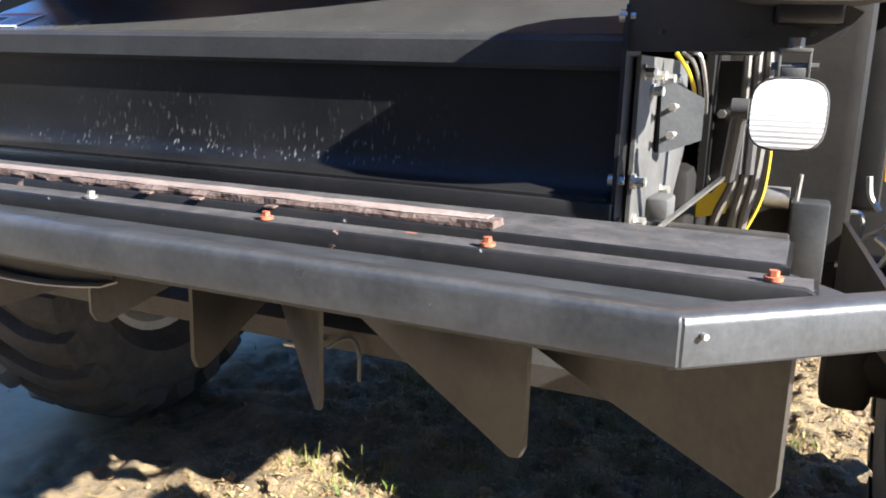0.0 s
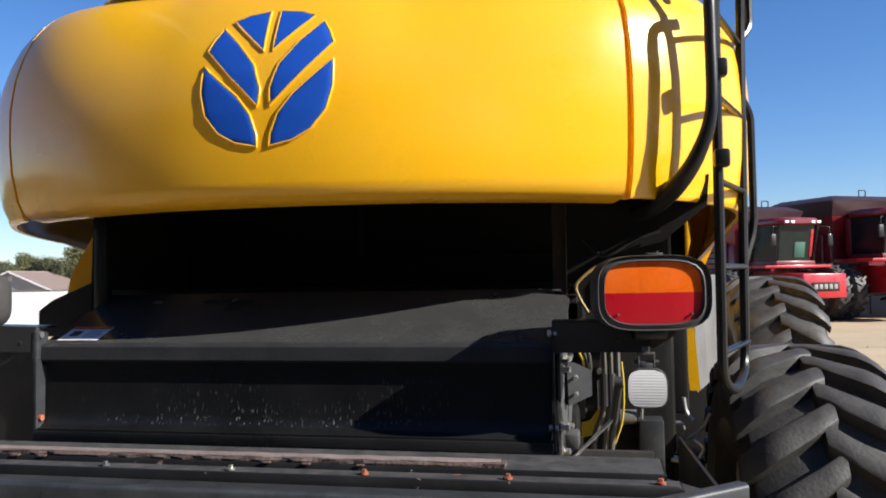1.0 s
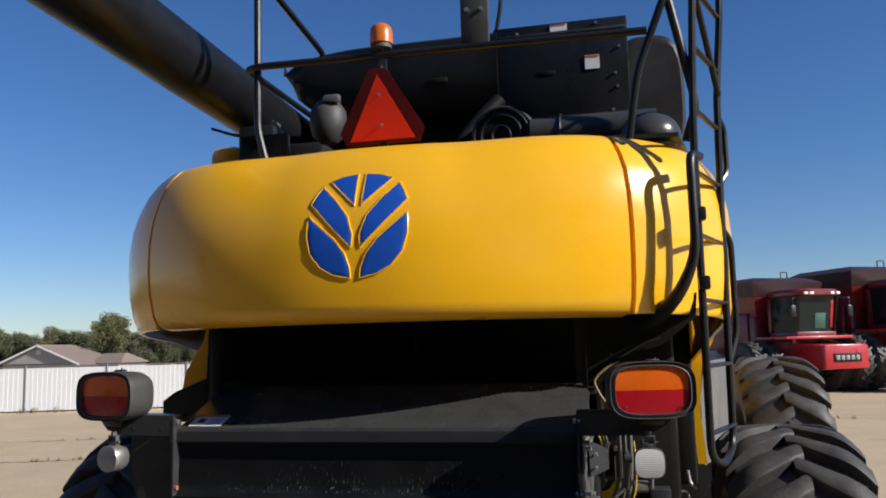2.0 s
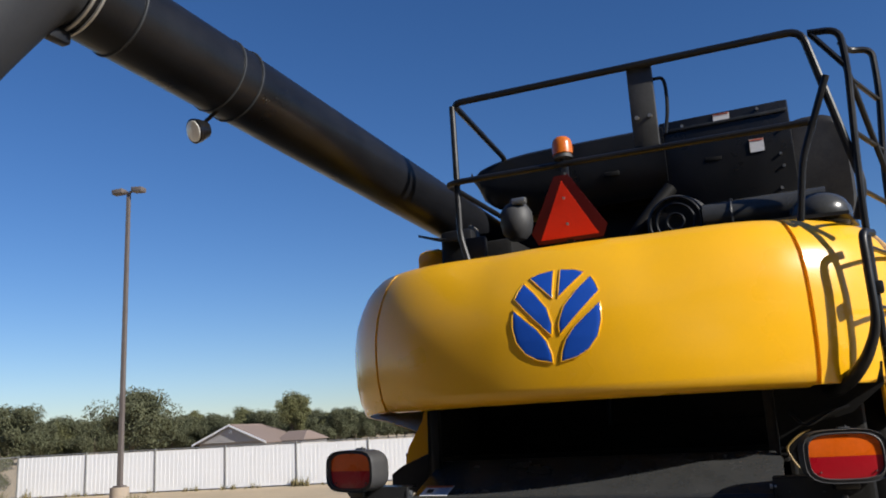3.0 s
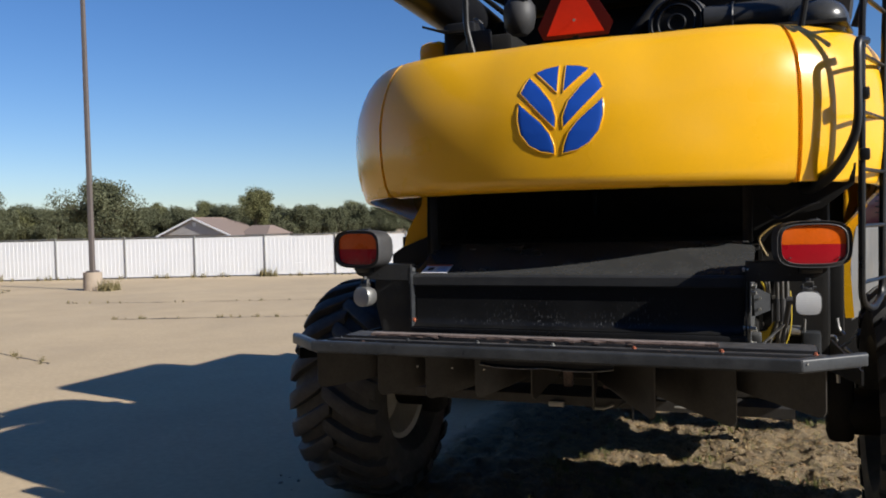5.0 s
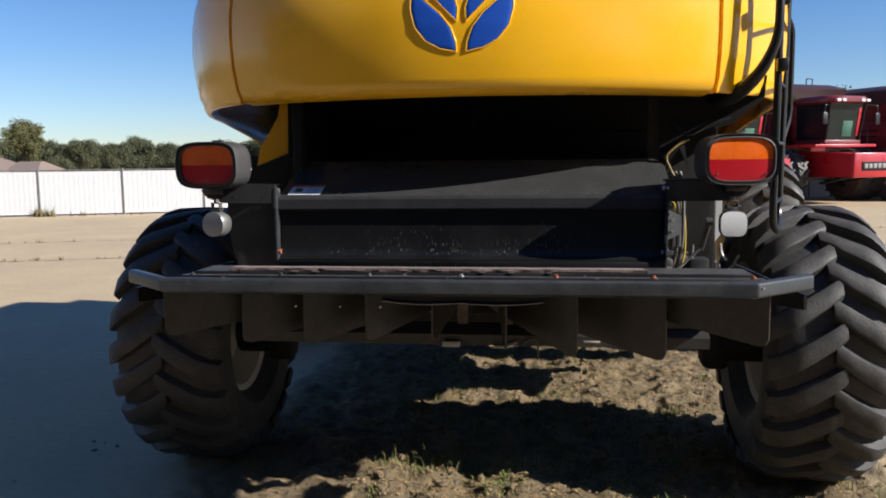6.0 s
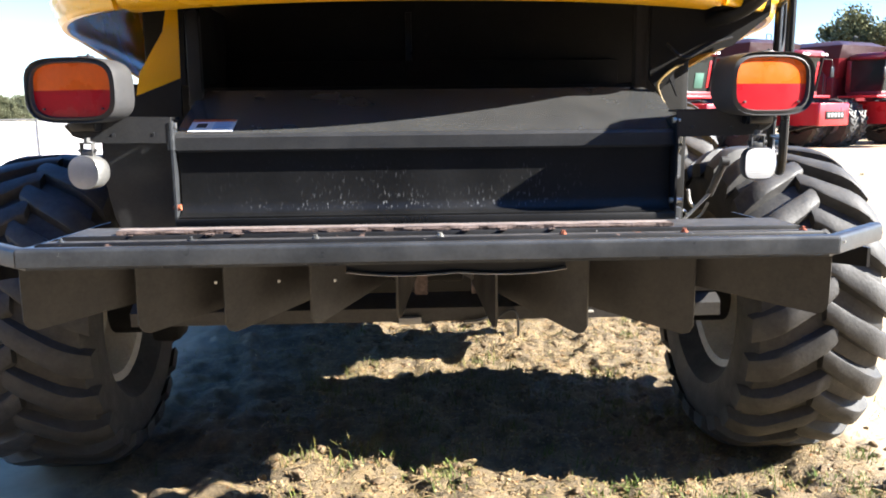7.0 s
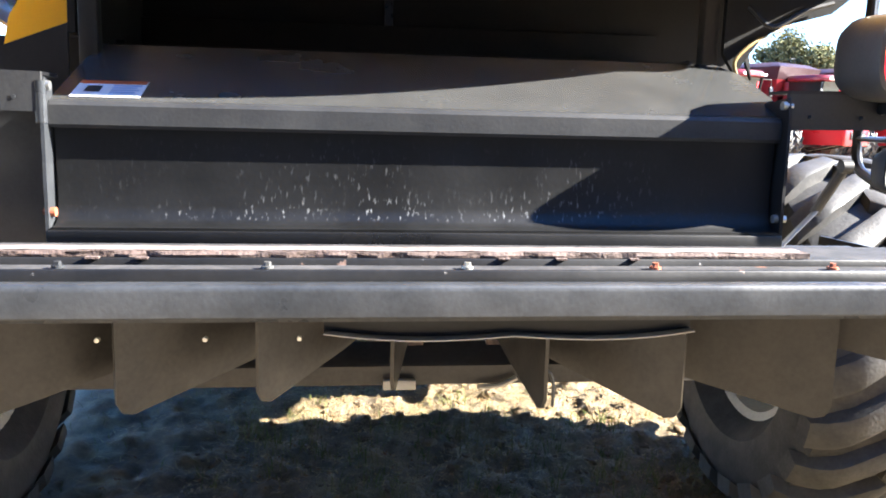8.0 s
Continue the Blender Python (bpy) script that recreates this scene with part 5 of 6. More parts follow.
# side shields ahead of the rear wheels: a yellow edge strip, the pale panel running forward from it
for g in (1, -1):
    bm = bmesh.new()
    plate(bm, [(g * 1.53, 3.45, 1.38), (g * 1.59, 3.45, 1.38), (g * 1.565, 3.45, 1.75), (g * 1.59, 3.45, 2.02), (g * 1.68, 3.45, 2.22), (g * 1.74, 3.45, 2.40), (g * 1.74, 3.45, 2.62), (g * 1.52, 3.45, 2.62), (g * 1.56, 3.45, 2.26), (g * 1.51, 3.45, 2.06), (g * 1.505, 3.45, 1.80)], 0.03)
    part("shield_edge", bm, YELLOW, combine, "yellow shield edge")
    bm = bmesh.new()
    plate(bm, [(g * 1.58, 3.49, 1.36), (g * 1.575, 3.49, 1.80), (g * 1.61, 3.49, 2.06), (g * 1.88, 4.6, 2.06), (g * 1.88, 4.6, 1.36)], 0.01)
    part("side_shield", bm, SHIELD, combine, "pale dusty side shield")
bm = bmesh.new()
plate(bm, [(-0.985, 1.5, 2.42), (-0.985, 1.5, 2.20), (-1.0, 1.5, 2.155), (-1.012, 1.5, 2.078), (-1.195, 1.5, 2.008), (-1.175, 1.5, 2.105), (-1.07, 1.5, 2.271), (-1.04, 1.5, 2.42)], 0.012)
part("corner_stay", bm, YELLOW, combine, "yellow corner stay")
bm = bmesh.new()
plate(bm, [(0.98, 1.5, 2.40), (0.98, 1.5, 2.20), (1.08, 1.52, 1.99), (1.05, 1.52, 2.16), (1.06, 1.5, 2.40)], 0.012)
part("corner_stay", bm, BLACK, combine)
bm = bmesh.new()
plate(bm, [(-0.968, 1.36, 2.076), (-1.144, 1.36, 2.009), (-1.21, 1.36, 1.965), (-1.21, 1.36, 1.86), (-0.97, 1.36, 1.86)], 0.012)
part("lower_stay", bm, BLACK, combine)
bm = bmesh.new()
tube(bm, smooth_path([(1.07, 1.41, 2.12), (1.02, 1.395, 2.095), (0.962, 1.385, 2.04), (0.972, 1.385, 1.99), (1.0, 1.39, 1.94)], 6), 0.006, 8)
part("tan_hose", bm, TANHOSE, combine, "bent dull tan hose")


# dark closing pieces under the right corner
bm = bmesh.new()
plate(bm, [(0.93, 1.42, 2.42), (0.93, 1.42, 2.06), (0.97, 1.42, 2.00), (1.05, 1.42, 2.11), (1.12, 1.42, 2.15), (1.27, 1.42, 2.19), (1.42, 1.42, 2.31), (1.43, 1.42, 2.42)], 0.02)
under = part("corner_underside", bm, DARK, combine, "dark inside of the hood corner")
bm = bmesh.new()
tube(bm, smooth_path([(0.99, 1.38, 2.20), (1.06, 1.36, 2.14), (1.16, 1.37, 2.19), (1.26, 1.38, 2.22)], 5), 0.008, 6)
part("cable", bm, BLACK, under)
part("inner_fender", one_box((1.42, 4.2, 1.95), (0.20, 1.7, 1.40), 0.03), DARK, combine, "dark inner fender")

# ---- rear deck rails, sign, beacon ----
RY = 1.22
bm = bmesh.new()
tube(bm, rounded([(-0.745, RY + 1.13, 3.08), (-0.71, RY + 1.10, 4.10), (-0.63, RY, 4.12), (1.30, RY, 4.085), (1.47, RY + 0.05, 3.25), (1.42, RY + 0.1, 3.10)], 0.07), 0.02, 10)
part("top_rail", bm, BLACK, combine, "black tubular guard rail")
bm = bmesh.new()
tube(bm, rounded([(-0.73, RY + 1.10, 3.645), (-0.70, RY + 0.02, 3.625), (-0.62, RY - 0.02, 3.62), (1.27, RY, 3.60)], 0.05), 0.018, 10)
part("lower_rail", bm, BLACK, combine, "black tubular guard rail")
bm = bmesh.new()
tube(bm, rounded([(-0.635, RY, 4.10), (-0.63, RY, 3.30), (-0.58, RY + 0.02, 3.08)], 0.05), 0.018, 10)
part("rail_post", bm, BLACK, combine)
bm = bmesh.new()
tube(bm, rounded([(1.38, RY, 3.82), (1.22, RY + 0.02, 3.42), (1.17, RY + 0.05, 3.12)], 0.08), 0.018, 10)
part("rail_brace", bm, BLACK, combine)
mast = part("mast_plate", one_box((0.48, RY + 0.03, 3.85), (0.135, 0.035, 0.49), 0.006), MASTGREY, combine, "flat grey mast plate")
for x in (0.445, 0.515):
    bm = bmesh.new()
    cyl(bm, (x, RY + 0.015, 3.80), (x, RY + 0.0, 3.80), 0.011, sides=10)
    part("bolt", bm, ZINC, mast)
bm = bmesh.new()
tube(bm, smooth_path([(0.545, RY + 0.05, 4.02), (0.60, RY + 0.05, 4.0), (0.605, RY + 0.05, 3.85), (0.58, RY + 0.05, 3.70)], 6), 0.01, 8)
part("mast_cable", bm, BLACK, combine)
bm = bmesh.new()
cyl(bm, (0.02, RY, 3.55), (0.02, RY, 3.66), 0.016, sides=10)
cyl(bm, (0.02, RY, 3.648), (0.02, RY, 3.668), 0.052, 0.050, 20)
beacon = part("beacon", bm, RUBBER_TRIM, combine, "beacon base")
bm = bmesh.new()
loops = [[(0.02 + r * math.cos(a), RY + r * math.sin(a), z) for a in (2 * math.pi * i / 20 for i in range(20))] for r, z in ((0.056, 3.672), (0.056, 3.73), (0.05, 3.755), (0.034, 3.77), (0.01, 3.774))]
rings(bm, loops)
part("beacon_dome", bm, DARKAMBER, beacon, "amber beacon dome")


def smv_sign():
    """A slow-moving-vehicle triangle with clipped corners, leaning back slightly."""
    def at(x, z, out=0.0):
        return Vector((0.005 + x, 1.235 + (3.36 - z) * 0.25 - out, z))

    bm = bmesh.new()
    edge = [(-0.04, 3.545), (0.04, 3.545), (0.215, 3.255), (0.185, 3.19), (-0.185, 3.19), (-0.215, 3.255)]
    plate(bm, [at(x, z) for x, z in edge], 0.003)
    sign = part("sign_board", bm, SMVBORDER, combine, "dark red bordered slow vehicle triangle")
    bm = bmesh.new()
    plate(bm, [at(0, 3.515, 0.005), at(-0.165, 3.21, 0.005), at(0.165, 3.21, 0.005)], 0.002)
    part("sign_centre", bm, SMVRED, sign, "bright fluorescent red triangle")
    for z in (3.42, 3.28):
        bm = bmesh.new()
        p = at(0, z, 0.006)
        cyl(bm, p, p + Vector((0, -0.008, 0)), 0.008, sides=10)
        part("sign_bolt", bm, ZINC, sign)
    part("sign_post", one_box((0.005, 1.29, 3.35), (0.04, 0.03, 0.55), 0.005), BLACK, sign)


smv_sign()

# ---- engine deck ----
EY = 2.3
box_ob = part("engine_box", one_box((0.80, EY + 0.5, 3.82), (0.80, 1.0, 0.62), 0.012), BLACK, combine, "black engine cover box")
part("cover_seam", one_box((0.80, EY - 0.006, 4.06), (0.78, 0.012, 0.02), 0.003), GREY, box_ob)
for x, z, w, h in ((0.80, 4.09, 0.10, 0.05), (0.99, 3.86, 0.085, 0.085)):
    st = part("sticker", one_box((x, EY - 0.004, z), (w, 0.004, h)), WHITE, box_ob, "white warning sticker")
    part("sticker_band", one_box((x, EY - 0.0075, z + h * 0.42), (w * 0.94, 0.003, h * 0.1)), STICKER_RED, st)
for x, z in ((1.12, 3.78), (1.13, 3.70), (1.02, 4.1), (0.55, 4.08), (1.10, 3.56), (1.15, 3.94)):
    bm = bmesh.new()
    cyl(bm, (x, EY, z), (x, EY - 0.010, z), 0.009, sides=8)
    part("box_bolt", bm, ZINC, box_ob)
part("box_slot", one_box((0.72, EY - 0.003, 3.82), (0.10, 0.006, 0.025), 0.003), DARK, box_ob)
bm = bmesh.new()  # long dished cover: flat on top, its rounded end tapering like a boat's bow
loops = []
for i in range(21):
    k = i / 20
    x = -0.965 + 1.39 * k
    bow = math.sqrt(max(0.0, 1 - max(0.0, 1 - k / 0.42) ** 2))
    top, low = 3.985 + 0.125 * bow, 3.975 - 0.33 * bow
    deep = 0.12 + 0.75 * bow
    loops.append([(x, EY - 0.01, low + 0.06), (x, EY - 0.03, (top + low) / 2), (x, EY - 0.02, top - 0.02), (x, EY + 0.01, top), (x, EY + deep, top + 0.01), (x, EY + deep, low + 0.03), (x, EY + 0.05, low)])
rings(bm, loops)
bmesh.ops.recalc_face_normals(bm, faces=bm.faces)
cover = part("dished_cover", bm, BLACK, combine, "long black dished cover", 40)
part("cover_slot", one_box((0.06, EY - 0.032, 3.83), (0.11, 0.012, 0.035), 0.006), DARK, cover)
part("dark_recess", one_box((0.0, EY + 0.5, 3.35), (1.9, 0.6, 0.6), 0.03), DARK, combine)
drum = bmesh.new()
DC = Vector((0.50, 1.85, 3.34))
cyl(drum, DC, DC + Vector((0, 0.3, 0)), 0.155, sides=32)
drum_ob = part("cooling_drum", drum, BLACK, combine, "round black screen drum")
for r in (0.15, 0.11, 0.05):
    bm = bmesh.new()
    tube(bm, [DC + Vector((r * math.cos(a), -0.005, r * math.sin(a))) for a in (2 * math.pi * i / 32 for i in range(32))], 0.009, 6, closed=True)
    part("drum_ring", bm, BLACK, drum_ob)
for k in range(3):
    bm = bmesh.new()
    tube(bm, [DC + Vector((0.165 * math.cos(a) + 0.012 * k, 0.03 + 0.035 * k, 0.165 * math.sin(a))) for a in (2 * math.pi * i / 28 for i in range(28))], 0.009, 6, closed=True)
    part("drum_coil", bm, RUBBER_TRIM, drum_ob)
bm = bmesh.new()
tube(bm, smooth_path([(0.16, 2.0, 3.20), (0.24, 2.0, 3.34), (0.36, 2.05, 3.50), (0.46, 2.1, 3.62)], 6), 0.045, 12)
part("intake_pipe", bm, DARK, combine)
muffler = bmesh.new()
cyl(muffler, (0.66, 1.9, 3.33), (1.32, 1.9, 3.33), 0.10, sides=24)
mo = part("muffler", muffler, FLAP, combine, "dark grey muffler pipe")
bm = bmesh.new()
tube(bm, [(0.82, 1.9 + 0.105 * math.cos(a), 3.33 + 0.105 * math.sin(a)) for a in (2 * math.pi * i / 24 for i in range(24))], 0.008, 6, closed=True)
part("muffler_band", bm, GREY, mo)
bm = bmesh.new()
bmesh.ops.create_uvsphere(bm, u_segments=20, v_segments=12, radius=1, matrix=Matrix.LocRotScale((1.27, 1.7, 3.22), None, (0.16, 0.16, 0.13)))
part("dome_cap", bm, FLAP, combine, "dusty grey dome cap")
bm = bmesh.new()
plate(bm, [(1.02, 1.45, 3.17), (1.40, 1.5, 3.17), (1.46, 1.85, 3.17), (1.02, 1.85, 3.17)], 0.02)
part("deck_tray", bm, BLACK, combine)
bm = bmesh.new()
loops = [[(1.31 + x * k, y, 3.62 + z * k) for x, z in squircle(0.40, 0.78, 32, 3.5)] for k, y in ((0.9, 2.33), (0.98, 2.35), (1.0, 2.38), (1.0, 3.0))]
rings(bm, loops)
part("side_tank", bm, FIN, combine, "brown-grey rounded tank end")
bm = bmesh.new()
loops = [[(-0.46 + r * math.cos(a), 1.75 + r * math.sin(a), z) for a in (2 * math.pi * i / 20 for i in range(20))] for r, z in ((0.05, 3.35), (0.09, 3.39), (0.105, 3.46), (0.10, 3.53), (0.07, 3.575), (0.04, 3.59), (0.035, 3.615))]
rings(bm, loops)
can = part("air_cleaner", bm, RUBBER_TRIM, combine, "grey air cleaner canister")
part("canister_latch", one_box((-0.41, 1.68, 3.58), (0.09, 0.05, 0.04), 0.008), SILVER, can)
part("pivot_block", one_box((-0.74, 2.2, 3.25), (0.34, 0.5, 0.36), 0.04), DARK, combine, "dark auger pivot")
part("pivot_plate", one_box((-0.60, 1.35, 3.20), (0.16, 0.04, 0.22), 0.01), BLACK, combine)
part("pivot_stand", one_box((-0.80, 1.62, 3.26), (0.22, 0.16, 0.34), 0.03), BLACK, combine, "black auger stand")
bm = bmesh.new()
tube(bm, smooth_path([(-0.58, 1.36, 3.10), (-0.575, 1.36, 3.24), (-0.60, 1.40, 3.36), (-0.68, 1.50, 3.42)], 6), 0.012, 8)
part("pivot_hose", bm, HOSE, combine, "bent grey hydraulic line")
bm = bmesh.new()
plate(bm, [(-1.00, 1.42, 3.385), (-0.85, 1.40, 3.33), (-0.70, 1.42, 3.33), (-0.72, 1.56, 3.34), (-0.97, 1.56, 3.39)], 0.015)
part("pivot_guard", bm, BLACK, combine)
part("yellow_saddle", one_box((-1.02, 1.75, 3.25), (0.20, 0.3, 0.20), 0.06), YELLOW, combine)

# ---- unloading auger ----
AB, AD = Vector((-1.29, -0.01, 3.94)), Vector((-0.106, -0.987, 0.118)).normalized()
AU = AD.cross(Vector((0, 0, 1))).normalized()
AV = AU.cross(AD).normalized()


def round_loop(c, u, v, r, n=32):
    return [c + u * (r * math.cos(a)) + v * (r * math.sin(a)) for a in (2 * math.pi * i / n for i in range(n))]


bm = bmesh.new()
rings(bm, [round_loop(AB + AD * k - AV * (0.008 * max(0, -k)), AU, AV, r) for k, r in ((-2.75, 0.166), (-1.0, 0.177), (-0.04, 0.182), (-0.04, 0.186), (0.88, 0.184))])
auger = part("auger_tube", bm, GLOSSBLACK, combine, "long black unloading auger tube", 30)
for k, r in ((-0.03, 0.188), (0.09, 0.187), (0.66, 0.187)):
    bm = bmesh.new()
    tube(bm, round_loop(AB + AD * k, AU, AV, r), 0.006, 6, closed=True)
    part("tube_band", bm, GREY, auger)
for k in (0.845, 0.88):
    bm = bmesh.new()
    tube(bm, round_loop(AB + AD * k, AU, AV, 0.192), 0.008, 6, closed=True)
    part("clamp_ring", bm, SILVER, auger, "bright clamp ring")
part("clamp_lug", one_box(AB + AD * 0.90 - AV * 0.22 + AU * 0.02, (0.05, 0.10, 0.06), 0.01), BLACK, auger)
# spout: a rubber boot that opens downwards and back
O_C = Vector((-1.535, -1.445, 3.675))
O_U, O_V = Vector((-0.942, -0.336, 0)), Vector((0.225, -0.631, 0.743))


def spout_mouth(n):
    """An egg-shaped mouth, wider below, pinched on its inner side."""
    out = []
    for i in range(n):
        a = 2 * math.pi * i / n
        h = 0.400 * math.sin(a) - 0.015
        k = max(0.0, min(1.0, (h + 0.2) / 0.5))
        w = 0.295 - 0.165 * k * k * (3 - 2 * k)
        if math.cos(a) < 0:
            w -= 0.055 * math.exp(-(((h - 0.06) / 0.10) ** 2))
        out.append(O_C + O_U * (0.062 - 0.085 * k + math.cos(a) * w) + O_V * h)
    return out


n = 48
ring_c = AB + AD * 0.90
start = round_loop(ring_c, AU, AV, 0.195, n)
mouth = spout_mouth(n)


def boot(shrink, steps=14):
    rows = []
    for k in range(steps + 1):
        t = k / steps
        row = []
        for p, q in zip(start, mouth):
            up = (p - ring_c).dot(AV) / 0.195
            p0 = ring_c + (p - ring_c) * shrink
            p1 = p0 + AD * (0.33 + 0.34 * up) + AV * (0.08 * max(0, -up)) + AV * 0.15 * max(0, up)
            p2 = O_C + (q - O_C) * shrink
            row.append(p0 * (1 - t) ** 2 + p1 * 2 * t * (1 - t) + p2 * t * t)
        rows.append(row)
    return rows


bm = bmesh.new()
rings(bm, boot(1.0), close_ends=False)
bmesh.ops.recalc_face_normals(bm, faces=bm.faces)
part("auger_spout", bm, SPOUT_OUT, auger, "dark rubber discharge spout", 60)
bm = bmesh.new()
rows = boot(0.97)
rings(bm, [boot(1.0)[-1]] + rows[::-1], close_ends=False)
bmesh.ops.recalc_face_normals(bm, faces=bm.faces)
part("spout_lining", bm, SPOUT_IN, auger, "black inside of the spout", 60)
bm = bmesh.new()
LC = Vector((-1.375, -0.15, 3.665))
ld = Vector((-0.25, -0.85, -0.35)).normalized()
q = ld.to_track_quat("Z", "Y")
rows = [[LC + ld * s + q @ Vector((r * math.cos(a), r * math.sin(a), 0)) for a in (2 * math.pi * i / 20 for i in range(20))] for s, r in ((-0.06, 0.02), (-0.05, 0.04), (0.0, 0.058), (0.02, 0.06), (0.022, 0.056))]
rings(bm, rows)
cyl(bm, LC + ld * -0.03 + Vector((0, 0, 0.03)), AB + AD * 0.06 - AV * 0.17, 0.01, sides=8)
al = part("auger_lamp", bm, BLACK, auger, "round lamp under the auger")
bm = bmesh.new()
rings(bm, [[LC + ld * s + q @ Vector((r * math.cos(a), r * math.sin(a), 0)) for a in (2 * math.pi * i / 20 for i in range(20))] for s, r in ((0.018, 0.054), (0.026, 0.05), (0.032, 0.02))])
part("lamp_glass", bm, LAMPGLASS, al)

# ---- ladder at the right rear corner ----
bm = bmesh.new()
tube(bm, rounded([(1.33, 1.25, 4.075), (1.475, 1.25, 4.06), (1.483, 1.25, 3.85), (1.46, 1.25, 3.44), (1.445, 1.25, 3.08), (1.437, 1.25, 1.71), (1.50, 1.40, 1.66), (1.572, 1.66, 1.71), (1.592, 1.68, 3.0), (1.605, 1.68, 3.42), (1.645, 1.68, 3.86), (1.645, 1.68, 4.09), (1.53, 1.66, 4.10), (1.49, 1.50, 4.09)], 0.09), 0.0175, 10)
ladder = part("ladder", bm, BLACK, combine, "black tubular ladder")
for z in (1.81, 2.095, 2.38, 2.665, 2.95, 3.235, 3.52, 3.80):
    k = max(0.0, (z - 3.1) / 0.8)
    bm = bmesh.new()
    tube(bm, [(1.44 + 0.045 * k, 1.25, z), (1.585 + 0.055 * k, 1.68, z)], 0.0145, 8, flat=0.7)
    part("rung", bm, BLACK, ladder)
for path in ([(1.34, 1.25, 4.07), (1.478, 1.25, 3.86)], [(1.475, 1.27, 3.88), (1.61, 1.66, 3.40)]):
    bm = bmesh.new()
    tube(bm, path, 0.0155, 8)
    part("ladder_brace", bm, BLACK, ladder)
for path in ([(1.60, 1.68, 3.30), (1.632, 1.72, 3.24), (1.632, 1.72, 3.02), (1.595, 1.68, 2.97)], [(1.59, 1.68, 2.74), (1.628, 1.72, 2.68), (1.628, 1.72, 2.24), (1.58, 1.68, 2.10)]):
    bm = bmesh.new()
    tube(bm, rounded(path, 0.05), 0.0145, 8)
    part("side_handle", bm, BLACK, ladder)
bm = bmesh.new()
path = smooth_path([(1.47, 1.30, 3.02), (1.425, 1.20, 3.0), (1.42, 1.18, 2.85), (1.415, 1.17, 2.60), (1.37, 1.18, 2.46), (1.31, 1.22, 2.37), (1.24, 1.30, 2.31), (1.17, 1.44, 2.29), (1.12, 1.60, 2.29)], 6)
loops, up = [], Vector((1, 0, 0))
for i, p in enumerate(path):
    d = (path[min(i + 1, len(path) - 1)] - path[max(i - 1, 0)]).normalized()
    side = d.cross(up).normalized()
    up = side.cross(d).normalized()
    r = 0.020 + 0.012 * max(0.0, min(1.0, (i - 17) / 14))
    loops.append([p + side * (r * math.cos(a)) + up * (r * math.sin(a)) for a in (2 * math.pi * k / 12 for k in range(12))])
rings(bm, loops)
bmesh.ops.recalc_face_normals(bm, faces=bm.faces)
part("corner_hose", bm, BLACK, combine, "thick black hose along the corner")
for z in (2.75, 2.45):
    part("hose_clip", one_box((1.45, 1.22, z), (0.05, 0.05, 0.06), 0.01), BLACK, ladder)


# ---- wheels ----
def tractor_tyre(owner, centre, radius, width, rim_r, lugs, toe, label, name="rear_tyre"):
    """Carcass with a rim inside; bar lugs are pieces of their own, set in a chevron whose point is higher at the back."""
    c = Vector(centre)
    bm = bmesh.new()
    w, body = width / 2, radius - 0.055
    prof = [(-w * 0.62, rim_r), (-w * 0.92, rim_r + 0.10), (-w * 0.98, body - 0.16), (-w * 0.86, body - 0.055), (-w * 0.6, body - 0.015), (0, body), (w * 0.6, body - 0.015), (w * 0.86, body - 0.055), (w * 0.98, body - 0.16), (w * 0.92, rim_r + 0.10), (w * 0.62, rim_r)]
    revolve(bm, prof, (0, 0, 0), 64)
    tyre = part(name, bm, RUBBER, owner, label)
    tyre.matrix_local = pose(*c, 0, 0, toe)
    bm = bmesh.new()
    prof = [(-w * 0.66, rim_r + 0.02), (-w * 0.60, rim_r - 0.03), (-w * 0.35, rim_r - 0.06), (w * 0.1, rim_r - 0.07), (w * 0.12, 0.22), (w * 0.06, 0.12), (w * 0.10, 0.0)]
    revolve(bm, prof, (0, 0, 0), 40)
    prof = [(w * 0.66, rim_r + 0.02), (w * 0.60, rim_r - 0.03), (w * 0.35, rim_r - 0.06), (w * 0.1, rim_r - 0.07)]
    revolve(bm, prof, (0, 0, 0), 40)
    part("rim", bm, RIM, tyre, "pale dusty wheel rim")
    meshes = {}
    for side in (-1, 1):
        bm = bmesh.new()
        loops = []
        for i in range(9):
            t = i / 8
            x = side * (-0.03 + (w * 1.0 + 0.03) * t)
            ang = -0.30 * t ** 0.9 * (0.84 / radius)
            fall = 0.0 if t < 0.62 else (t - 0.62) / 0.38
            base = body - 0.02 - 0.10 * fall ** 1.6
            top = radius - 0.015 * t - 0.085 * fall ** 1.8
            half_b, half_t = 0.080 / radius, (0.054 + 0.014 * t) / radius
            if i in (0,):
                top -= 0.012
            ring = []
            for a, r in ((-half_b, base), (-half_t, top - 0.006), (-half_t * 0.75, top), (half_t * 0.75, top), (half_t, top - 0.006), (half_b, base)):
                th = ang + a
                ring.append((x, -r * math.cos(th), r * math.sin(th)))
            loops.append(ring)
        rings(bm, loops)
        bmesh.ops.recalc_face_normals(bm, faces=bm.faces)
        me = bpy.data.meshes.new("lug")
        bm.to_mesh(me)
        bm.free()
        me.shade_smooth()
        me.set_sharp_from_angle(angle=radians(40))
        me.materials.append(RUBBER)
        for k in range(lugs):
            ob = new("lug", me)
            ob.parent = tyre
            ob.matrix_local = Matrix.Rotation(2 * math.pi * (k + (0.5 if side > 0 else 0)) / lugs, 4, "X")
    return tyre


